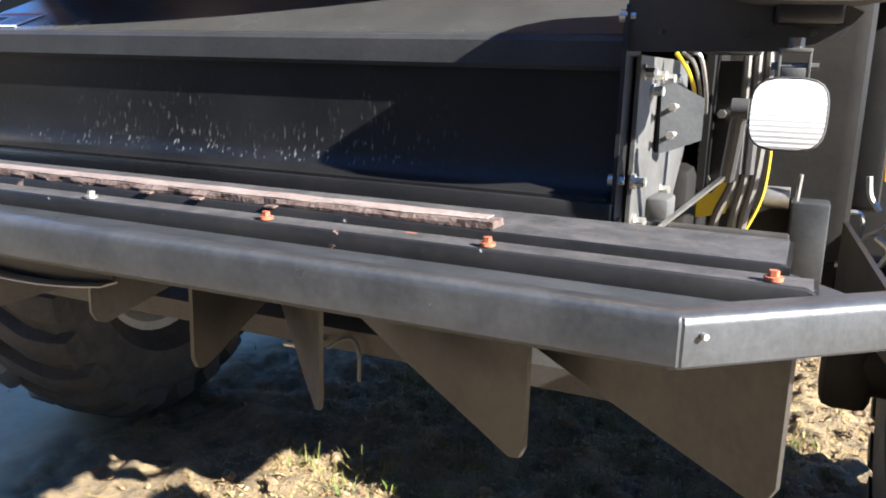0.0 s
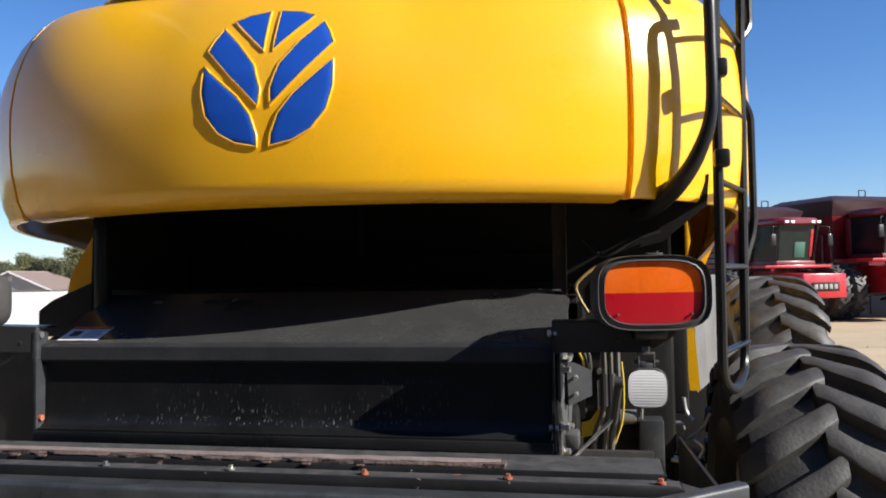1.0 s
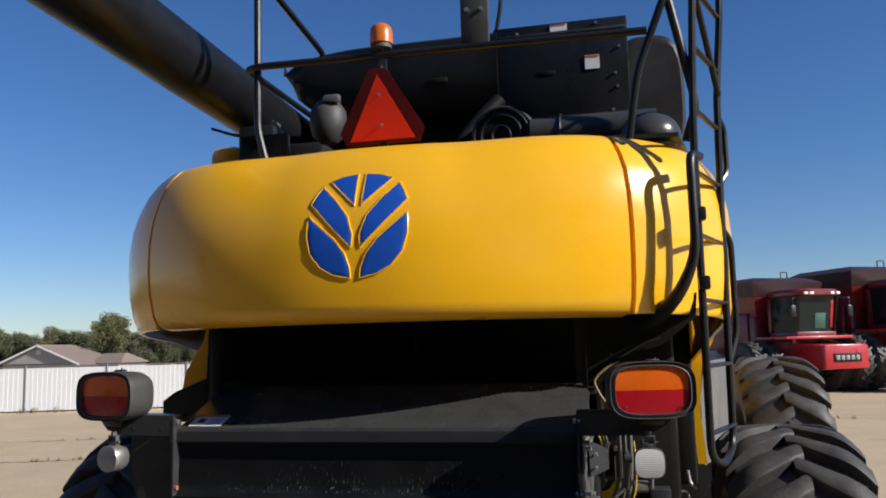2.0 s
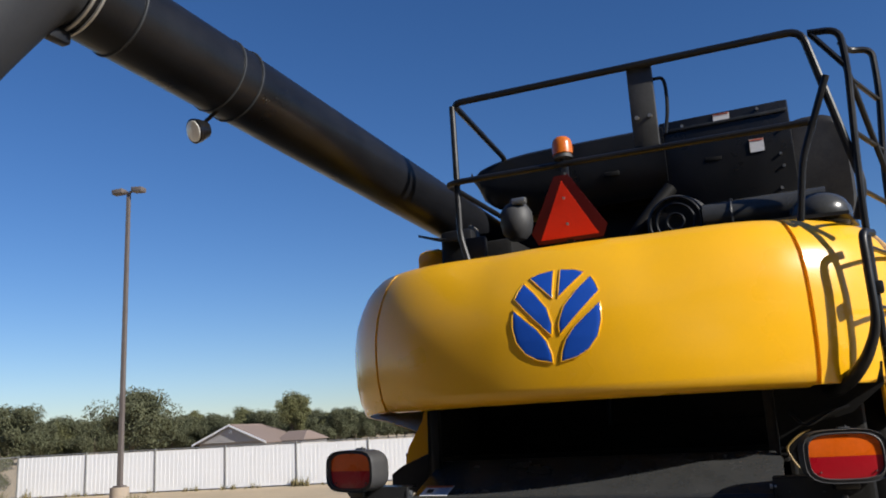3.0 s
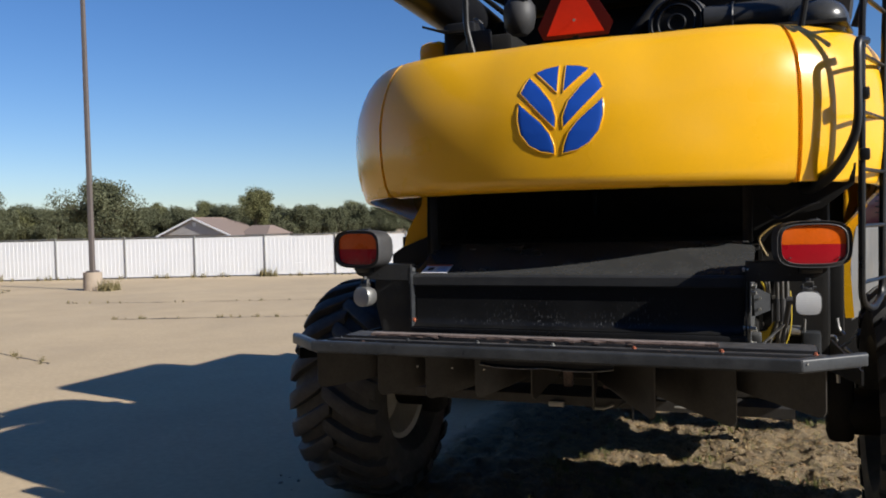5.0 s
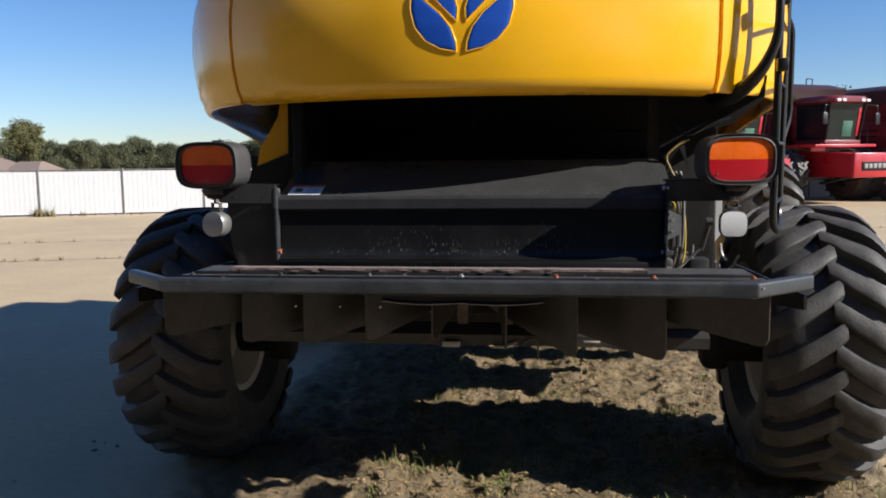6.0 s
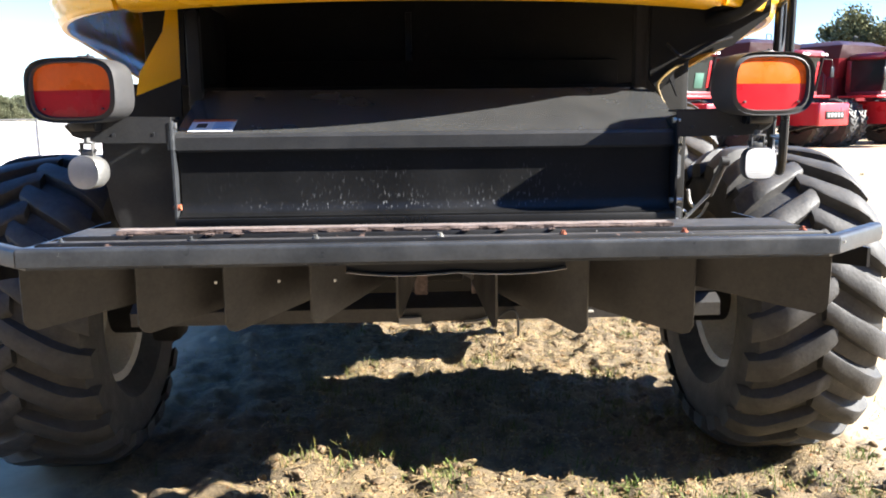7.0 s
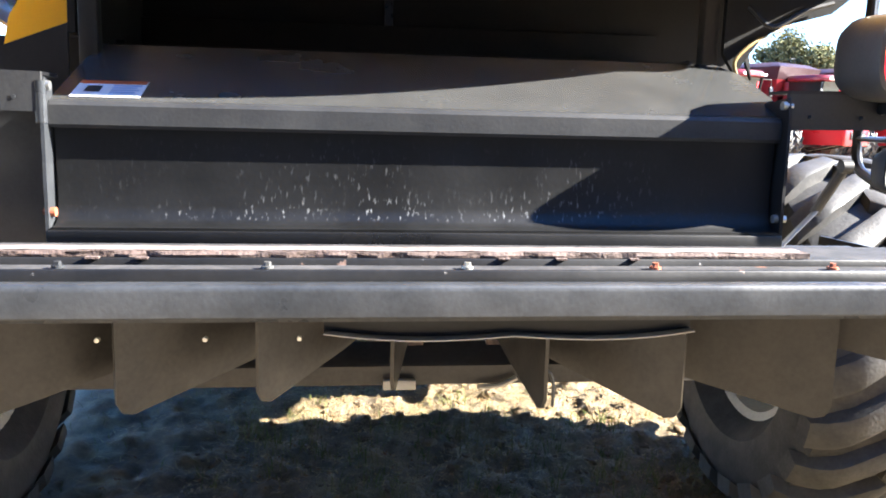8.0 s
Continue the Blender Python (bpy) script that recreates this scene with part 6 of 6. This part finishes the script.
for g in (1, -1):
    tractor_tyre(combine, (g * 1.93, 2.52, 0.872), 0.86, 0.70, 0.40, 22, 0, "large black tyre with deep bar lugs")
    tractor_tyre(combine, (g * 2.50, 6.35, 1.03), 1.01, 0.75, 0.45, 22, 0, "huge black front tyre with bar lugs", "front_tyre")
part("rear_axle", one_box((0, 2.52, 1.12), (3.0, 0.22, 0.20), 0.04), DARK, combine, "dark rear axle beam")
for g in (1, -1):
    bm = bmesh.new()
    cyl(bm, (g * 1.40, 2.52, 0.88), (g * 1.72, 2.52, 0.88), 0.15, sides=20)
    part("wheel_hub", bm, DARK, combine)
    part("axle_knuckle", one_box((g * 1.42, 2.48, 0.95), (0.16, 0.22, 0.50), 0.04), DARK, combine)
bm = bmesh.new()
tube(bm, [(-1.3, 2.3, 1.04), (1.3, 2.3, 1.04)], 0.03, 10)
part("tie_rod", bm, DARK, combine)
part("front_axle", one_box((0, 6.35, 1.0), (3.6, 0.4, 0.4), 0.05), DARK, combine)
part("tow_hitch", one_box((0.0, 1.7, 1.30), (0.3, 0.8, 0.12), 0.02), DARK, combine)
bm = bmesh.new()
tube(bm, smooth_path([(0.30, 1.15, 1.30), (0.36, 1.12, 1.24), (0.42, 1.13, 1.25), (0.50, 1.15, 1.27)], 5), 0.008, 6)
part("loose_rod", bm, SILVER, combine)
bm = bmesh.new()
tube(bm, smooth_path([(0.20, 1.10, 1.28), (0.21, 1.09, 1.20), (0.205, 1.10, 1.13)], 5), 0.006, 6)
part("hanging_chain", bm, DARK, combine)


# small bright pieces under the frame beam
bm = bmesh.new()
plate(bm, [(0.255, 1.0, 1.300), (0.335, 1.0, 1.303), (0.33, 1.0, 1.325), (0.295, 1.0, 1.325)], 0.004)
tube(bm, [(0.332, 0.998, 1.312), (0.345, 0.998, 1.262)], 0.006, 6)
part("loose_bracket", bm, SILVER, combine, "bright bent bracket")
part("beam_tag", one_box((-0.075, 1.0, 1.158), (0.085, 0.02, 0.026), 0.003), PALE, combine, "pale plate under the frame beam")
bm = bmesh.new()
tube(bm, smooth_path([(0.13, 1.0, 1.148), (0.19, 1.0, 1.152), (0.235, 1.0, 1.172)], 5), 0.007, 6)
part("loose_rod", bm, SILVER, combine)
bm = bmesh.new()
tube(bm, smooth_path([(0.25, 1.0, 1.155), (0.285, 1.0, 1.182), (0.32, 1.0, 1.188), (0.335, 1.0, 1.15), (0.335, 1.0, 1.09)], 6), 0.005, 6)
part("hanging_wire", bm, GREY, combine)
part("beam_clip", one_box((0.585, 1.0, 1.180), (0.075, 0.015, 0.008), 0.002), PALE, combine)
bm = bmesh.new()
tube(bm, [(-0.265, 1.25, 1.262), (-0.13, 1.25, 1.295)], 0.011, 8)
part("tie_bar", bm, SILVER, combine, "slanting bright tie bar")

# ---- red combines parked beyond ----
def red_combine(label):
    c = thing("red_combine", label, "combine harvester", group="row of red combines")
    body = part("body", one_box((0, 3.6, 2.2), (2.5, 4.6, 1.5), 0.12), RED, c)
    for g in (1, -1):
        part("side_shield", one_box((g * 1.30, 3.7, 2.25), (0.08, 4.2, 1.5), 0.04), RED, c, "red side shield")
        for k in range(4):
            part("shield_vent", one_box((g * 1.345, 2.6, 2.0 + 0.22 * k), (0.02, 0.9, 0.05), 0.005), DARK, c)
    bm = bmesh.new()
    rings(bm, [[(-1.2, 1.2, 2.9), (1.2, 1.2, 2.9), (1.2, 4.4, 2.9), (-1.2, 4.4, 2.9)], [(-1.45, 0.95, 3.65), (1.45, 0.95, 3.65), (1.45, 4.7, 3.65), (-1.45, 4.7, 3.65)]])
    part("grain_tank", bm, RED, c, "red grain tank")
    bm = bmesh.new()
    rings(bm, [[(-1.45, 0.95, 3.66), (1.45, 0.95, 3.66), (1.45, 4.7, 3.66), (-1.45, 4.7, 3.66)], [(-1.6, 0.75, 4.18), (1.6, 0.75, 4.18), (1.6, 4.2, 4.18), (-1.6, 4.2, 4.18)], [(-1.2, 1.2, 4.38), (1.2, 1.2, 4.38), (1.2, 3.8, 4.38), (-1.2, 3.8, 4.38)]])
    tank = part("tank_cover", bm, TANKDARK, c, "dark folded tank cover")
    bm = bmesh.new()
    tube(bm, rounded([(0.2, 1.4, 4.3), (0.2, 1.4, 4.62), (0.5, 1.4, 4.62), (0.5, 1.4, 4.3)], 0.05), 0.02, 6)
    part("cover_handle", bm, BLACK, tank)
    # cab
    cab = part("cab_frame", one_box((0, 0.15, 2.18), (1.72, 1.5, 0.16), 0.03), RED, c)
    bm = bmesh.new()
    rings(bm, [[(-0.74, -0.52, 2.26), (0.74, -0.52, 2.26), (0.82, 0.85, 2.26), (-0.82, 0.85, 2.26)], [(-0.80, -0.74, 3.55), (0.80, -0.74, 3.55), (0.85, 0.85, 3.55), (-0.85, 0.85, 3.55)]])
    glass = part("cab_glass", bm, CABGLASS, cab, "dark curved cab glass")
    for g in (1, -1):
        bm = bmesh.new()
        tube(bm, [(g * 0.78, -0.56, 2.26), (g * 0.84, -0.78, 3.55)], 0.045, 6)
        part("cab_pillar", bm, BLACK, cab)
        part("rear_pillar", one_box((g * 0.80, 0.86, 2.9), (0.2, 0.2, 1.3), 0.03), RED, cab)
        bm = bmesh.new()
        tube(bm, rounded([(g * 0.86, -0.74, 3.50), (g * 1.22, -0.92, 3.48), (g * 1.24, -0.92, 3.2)], 0.05), 0.02, 6)
        part("mirror_arm", bm, BLACK, cab)
        part("mirror", one_box((g * 1.24, -0.93, 3.0), (0.22, 0.07, 0.42), 0.03), BLACK, cab)
    # Flat coloured panels added at the glass imitate the greenish view into the cab.
    part("glass_panel", one_box((0.16, -0.60, 2.66), (0.46, 0.02, 0.56), 0.005, pose(0, 0, 0, 9, 0, 0)), GLASSGREEN, cab, "flat green-grey panel added at the glass for its greenish look")
    part("glass_strip", one_box((0.66, -0.64, 2.9), (0.12, 0.02, 1.0), 0.005, pose(0, 0, 0, 9, 0, 0)), BRIGHTRED, cab, "flat red strip added at the glass for the cab corner")
    bm = bmesh.new()
    out = squircle(2.1, 2.0, 28, 4)
    rings(bm, [[(x * k, 0.0 + y * k, z) for x, y in out] for k, z in ((0.94, 3.55), (1.0, 3.60), (1.0, 3.70), (0.92, 3.80), (0.6, 3.84))])
    roof = part("cab_roof", bm, RED, cab, "red cab roof with lamps")
    for x in (-0.7, -0.45, 0.45, 0.7):
        part("roof_lamp", one_box((x, -1.0, 3.65), (0.16, 0.05, 0.09), 0.01), LAMPGLASS, roof)
    # platform, rails and ladder
    part("platform", one_box((-0.1, 0.0, 2.05), (2.9, 1.7, 0.10), 0.02), BRIGHTRED, c, "red cab platform")
    bm = bmesh.new()
    tube(bm, rounded([(1.05, -0.7, 2.1), (1.05, -0.7, 3.0), (1.05, 0.6, 3.0), (1.05, 0.6, 2.1)], 0.06), 0.02, 6)
    tube(bm, [(1.05, -0.7, 2.55), (1.05, 0.6, 2.55)], 0.016, 6)
    part("platform_rail", bm, BLACK, c)
    # feeder house with its adapter face and lamp row
    bm = bmesh.new()
    rings(bm, [[(-0.62, 1.0, 0.9), (0.62, 1.0, 0.9), (0.62, 1.0, 1.9), (-0.62, 1.0, 1.9)], [(-0.70, -1.8, 0.95), (0.70, -1.8, 0.95), (0.70, -1.8, 1.75), (-0.70, -1.8, 1.75)]])
    fh = part("feeder_house", bm, BRIGHTRED, c, "bright red feeder house")
    part("adapter_frame", one_box((0.0, -1.88, 1.36), (1.85, 0.18, 0.86), 0.05), BRIGHTRED, fh)
    part("feeder_opening", one_box((0.0, -1.985, 1.33), (1.15, 0.04, 0.30), 0.01), DARK, fh)
    for k in range(5):
        part("feeder_roller", one_box((-0.42 + 0.21 * k, -2.0, 1.33), (0.15, 0.03, 0.16), 0.01), PALE, fh)
    for g in (1, -1):
        part("lift_cylinder", one_box((g * 0.55, -0.9, 0.85), (0.1, 1.5, 0.1), 0.02, pose(0, 0, 0, -12, 0, 0)), BLACK, c)
    # wheels
    lug_bm = one_box((0, 0, 0), (0.30, 0.09, 0.07), 0.012, segments=1)
    lug_mesh = bpy.data.meshes.new("lug")
    lug_bm.to_mesh(lug_mesh)
    lug_bm.free()
    lug_mesh.materials.append(RUBBER)
    for g in (1, -1):
        for k, x in enumerate((1.55, 2.25)):
            bm = bmesh.new()
            prof = [(-0.16, 0.42), (-0.28, 0.5), (-0.29, 0.84), (-0.2, 0.95), (0.2, 0.95), (0.29, 0.84), (0.28, 0.5), (0.16, 0.42)]
            revolve(bm, prof, (0, 0, 0), 32)
            t = part("front_tyre", bm, RUBBER, c, "black lugged tyre")
            t.location = (g * x, 0.55, 0.98)
            for i in range(20):
                for sd in (-1, 1):
                    lug = new("lug", lug_mesh)
                    lug.parent = t
                    lug.matrix_local = Matrix.Rotation(2 * math.pi * (i + 0.5 * (sd > 0)) / 20, 4, "X") @ Matrix.Translation((sd * 0.14, 0, 0.955)) @ Matrix.Rotation(sd * 0.6, 4, "Z")
            bm = bmesh.new()
            revolve(bm, [(g * 0.18, 0.44), (g * 0.14, 0.36), (g * 0.02, 0.30), (g * 0.02, 0.0)], (0, 0, 0), 28)
            part("rim", bm, PALE, t)
        bm = bmesh.new()
        revolve(bm, [(-0.12, 0.3), (-0.2, 0.36), (-0.2, 0.58), (0.2, 0.58), (0.2, 0.36), (0.12, 0.3)], (0, 0, 0), 28)
        t = part("rear_tyre", bm, RUBBER, c, "black rear tyre")
        t.location = (g * 1.45, 4.9, 0.6)
    part("axle", one_box((0, 0.55, 0.95), (4.4, 0.3, 0.3), 0.04), BLACK, c)
    part("chassis", one_box((0, 3.0, 1.25), (1.8, 4.6, 0.7), 0.05), BLACK, c)
    return c


red = red_combine("dusty red combine harvester parked in a row on the lot")
RED_SPOTS = [(8.1, 33.3), (12.6, 35.3), (18.4, 36.9), (23.9, 38.8), (29.4, 40.8)]
LARGE = Matrix.Scale(1.1, 4)
red.matrix_world = pose(*RED_SPOTS[0], 0, 0, 0, 29) @ LARGE
for x, y in RED_SPOTS[1:]:
    copy_thing(red, pose(x, y, 0, 0, 0, 29) @ LARGE)


# ---- litter, grass and stones ----
def spread_blades(name, mat, count, region, length, width, lean, seed, label, category, keep=None, clumps=0):
    """Many thin blades or stalks lying or standing on the ground, one joined mesh."""
    rnd = random.Random(seed)
    verts, faces = [], []
    x0, x1, y0, y1 = region
    centres = [(rnd.uniform(x0, x1), rnd.uniform(y0, y1)) for _ in range(clumps)]
    for _ in range(count):
        if clumps:
            cx, cy = rnd.choice(centres)
            x, y = cx + rnd.gauss(0, 0.05), cy + rnd.gauss(0, 0.05)
        else:
            x, y = rnd.uniform(x0, x1), rnd.uniform(y0, y1)
        if keep and not keep(x, y, rnd):
            continue
        z = ground_height(x, y) - 0.004
        a = rnd.uniform(0, 2 * math.pi)
        tilt = rnd.uniform(*lean)
        ln = length * rnd.uniform(0.4, 1.2)
        d = Vector((math.cos(a) * math.sin(tilt), math.sin(a) * math.sin(tilt), math.cos(tilt)))
        s = Vector((-math.sin(a), math.cos(a), 0)) * width * rnd.uniform(0.6, 1.2)
        p = Vector((x, y, z + (0.006 if tilt > 1.2 else 0)))
        bend = Vector((math.cos(a), math.sin(a), -0.35)) * ln * 0.18 * (1 if tilt < 1.2 else 0)
        b = len(verts)
        verts += [p - s, p + s, p + d * ln * 0.55 + s * 0.7, p + d * ln * 0.55 - s * 0.7, p + d * ln + bend]
        faces += [(b, b + 1, b + 2, b + 3), (b + 3, b + 2, b + 4)]
    me = bpy.data.meshes.new(name)
    me.from_pydata([tuple(v) for v in verts], [], faces)
    me.materials.append(mat)
    return tagged(new(name, me), label, category, kind="stuff")


def on_verge(x, y, rnd):
    """Only where the patch is soil."""
    return abs((x - DIRT[0]) / DIRT[2]) < 1.0 and rnd.random() < 0.9


def on_dirt(x, y, rnd):
    """Thick on the patch, thinner towards the gravel on its left and the sand on its right."""
    d = max(abs((x - DIRT[0]) / DIRT[2]), abs((y - DIRT[1]) / DIRT[3]))
    if d > 1.0 + rnd.uniform(-0.15, 0.15):
        return x > 0 and rnd.random() < 0.30
    return x > -1.0 or rnd.random() < 0.25


spread_blades("straw_litter", STRAW, 36000, (-1.8, 4.2, 0.2, 7.6), 0.075, 0.0028, (1.3, 1.6), 21, "pale straw and chaff scattered over the dirt", "straw", on_dirt)
spread_blades("grass_patches", LEAF_GREEN, 5000, (-2.6, 6.0, 0.2, 8.6), 0.09, 0.0028, (0.1, 0.9), 22, "short green grass tufts in the dirt", "grass", on_dirt, clumps=200)
spread_blades("dry_grass", GRASS, 16000, (-2.6, 6.0, 0.2, 8.6), 0.06, 0.0024, (0.2, 1.1), 23, "thin dry grass over the dirt", "grass", on_dirt)


spread_blades("tall_grass", GRASS, 1500, (-0.9, 2.2, 2.1, 3.6), 0.13, 0.0022, (0.1, 0.9), 24, "taller dry grass tufts between the rear wheels", "grass", on_verge, clumps=75)
spread_blades("green_weeds", LEAF_GREEN, 1100, (-0.2, 2.6, 1.35, 2.15), 0.055, 0.0045, (0.3, 1.2), 25, "fresh green weeds at the edge of the dirt", "weeds", on_verge, clumps=30)


def weeds_along(lines):
    rnd = random.Random(31)
    verts, faces = [], []
    spots = []
    for line in lines:
        for p in smooth_path([(*q, 0) for q in line], 22):
            if rnd.random() < 0.30:
                spots.append((p.x + rnd.uniform(-.1, .1), p.y + rnd.uniform(-.1, .1), rnd.uniform(0.04, 0.13)))
    for _ in range(55):
        d = rnd.uniform(0, 26)
        p = CORNER + ALONG * d
        spots.append((p.x + rnd.uniform(-.2, .3), p.y - rnd.uniform(0.15, 0.4), rnd.uniform(0.08, 0.3)))
    for _ in range(60):
        p = CORNER + CHAIN * rnd.uniform(0, 24)
        spots.append((p.x + rnd.uniform(-.4, .4), p.y + rnd.uniform(-.4, .4), rnd.uniform(0.15, 0.6)))
    p = CORNER + ALONG * 13.1
    spots += [(p.x + rnd.uniform(-.5, .5), p.y - rnd.uniform(0.2, 0.5), rnd.uniform(0.2, 0.5)) for _ in range(9)]
    spots += [(-21.4 + rnd.uniform(-.3, .3), 19.2 + rnd.uniform(-.3, .3), rnd.uniform(0.25, 0.5)) for _ in range(12)]
    for x, y, h in spots:
        for _ in range(22):
            a, t = rnd.uniform(0, 6.28), rnd.uniform(0.1, 0.8)
            d = Vector((math.cos(a) * math.sin(t), math.sin(a) * math.sin(t), math.cos(t))) * h * rnd.uniform(0.5, 1.2)
            s = Vector((-math.sin(a), math.cos(a), 0)) * 0.05 * h
            q = Vector((x + rnd.gauss(0, 0.2 * h), y + rnd.gauss(0, 0.2 * h), 0))
            b = len(verts)
            verts += [q - s, q + s, q + d]
            faces.append((b, b + 1, b + 2))
    me = bpy.data.meshes.new("weeds")
    me.from_pydata([tuple(v) for v in verts], [], faces)
    me.materials.append(WEED)
    return tagged(new("weeds", me), "dry olive weeds along the fence and paving cracks", "weeds", kind="stuff")


weeds_along(CRACKS)


CLOD = material("dry_mud_clod", (0.17, 0.125, 0.080), 0.95, spread=0.45, size=22, fine=160, bump=0.5, spec=0.1)


def lumps(name, seed, count, region, radii, flat, mat, label, category):
    """Rough lumps half sunk in the ground, one joined mesh."""
    rnd = random.Random(seed)
    ball = bmesh.new()
    bmesh.ops.create_icosphere(ball, subdivisions=2, radius=1.0)
    unit = [v.co.copy() for v in ball.verts]
    tris = [[v.index for v in f.verts] for f in ball.faces]
    ball.free()
    verts, faces = [], []
    for _ in range(count):
        x, y = rnd.uniform(region[0], region[1]), rnd.uniform(region[2], region[3])
        r = rnd.choice(radii) * rnd.uniform(0.7, 1.3)
        m = Matrix.LocRotScale((x, y, ground_height(x, y) + r * 0.15), Euler((rnd.uniform(-.4, .4), rnd.uniform(-.4, .4), rnd.random() * 6)), Vector((rnd.uniform(.8, 1.6), rnd.uniform(.7, 1.1), rnd.uniform(*flat))) * r)
        b, shift = len(verts), Vector((rnd.random() * 90, rnd.random() * 90, 0))
        verts += [tuple(m @ (p * (1 + 0.45 * noise.noise(p * 1.9 + shift)))) for p in unit]
        faces += [tuple(i + b for i in t) for t in tris]
    me = bpy.data.meshes.new(name)
    me.from_pydata(verts, [], faces)
    me.materials.append(mat)
    return tagged(new(name, me), label, category, kind="stuff")


lumps("stones", 41, 260, (-3.2, 5.5, 0.4, 8.0), (0.006, 0.009, 0.012, 0.018), (0.4, 0.8), STONE, "small pale stones on the dirt and paving", "stones")
lumps("mud_clods", 42, 1000, (-1.0, 2.7, 1.5, 6.2), (0.006, 0.009, 0.013, 0.018, 0.028), (0.5, 0.9), CLOD, "crumbled dry mud clods on the dirt", "clods")


def dry_flakes():
    """Curled dry leaves and chaff flakes, one joined mesh."""
    rnd = random.Random(51)
    verts, faces = [], []
    for _ in range(9000):
        x, y = rnd.uniform(-1.4, 2.4), rnd.uniform(1.2, 6.5)
        if not on_dirt(x, y, rnd):
            continue
        c = Vector((x, y, ground_height(x, y) + 0.008))
        a, r, lift = rnd.uniform(0, 6.28), rnd.uniform(0.006, 0.017), rnd.uniform(0.0, 0.010)
        u, v = Vector((math.cos(a), math.sin(a), rnd.uniform(-.4, .4))) * r, Vector((-math.sin(a), math.cos(a), rnd.uniform(-.4, .4))) * r * 0.55
        b = len(verts)
        verts += [c - u + Vector((0, 0, lift)), c + v, c + u + Vector((0, 0, lift)), c - v]
        faces.append((b, b + 1, b + 2, b + 3))
    me = bpy.data.meshes.new("dry_leaves")
    me.from_pydata([tuple(v) for v in verts], [], faces)
    me.materials.append(DRYLEAF)
    return tagged(new("dry_leaves", me), "curled tan and orange-brown dry leaves on the dirt", "dry leaves", kind="stuff")


dry_flakes()
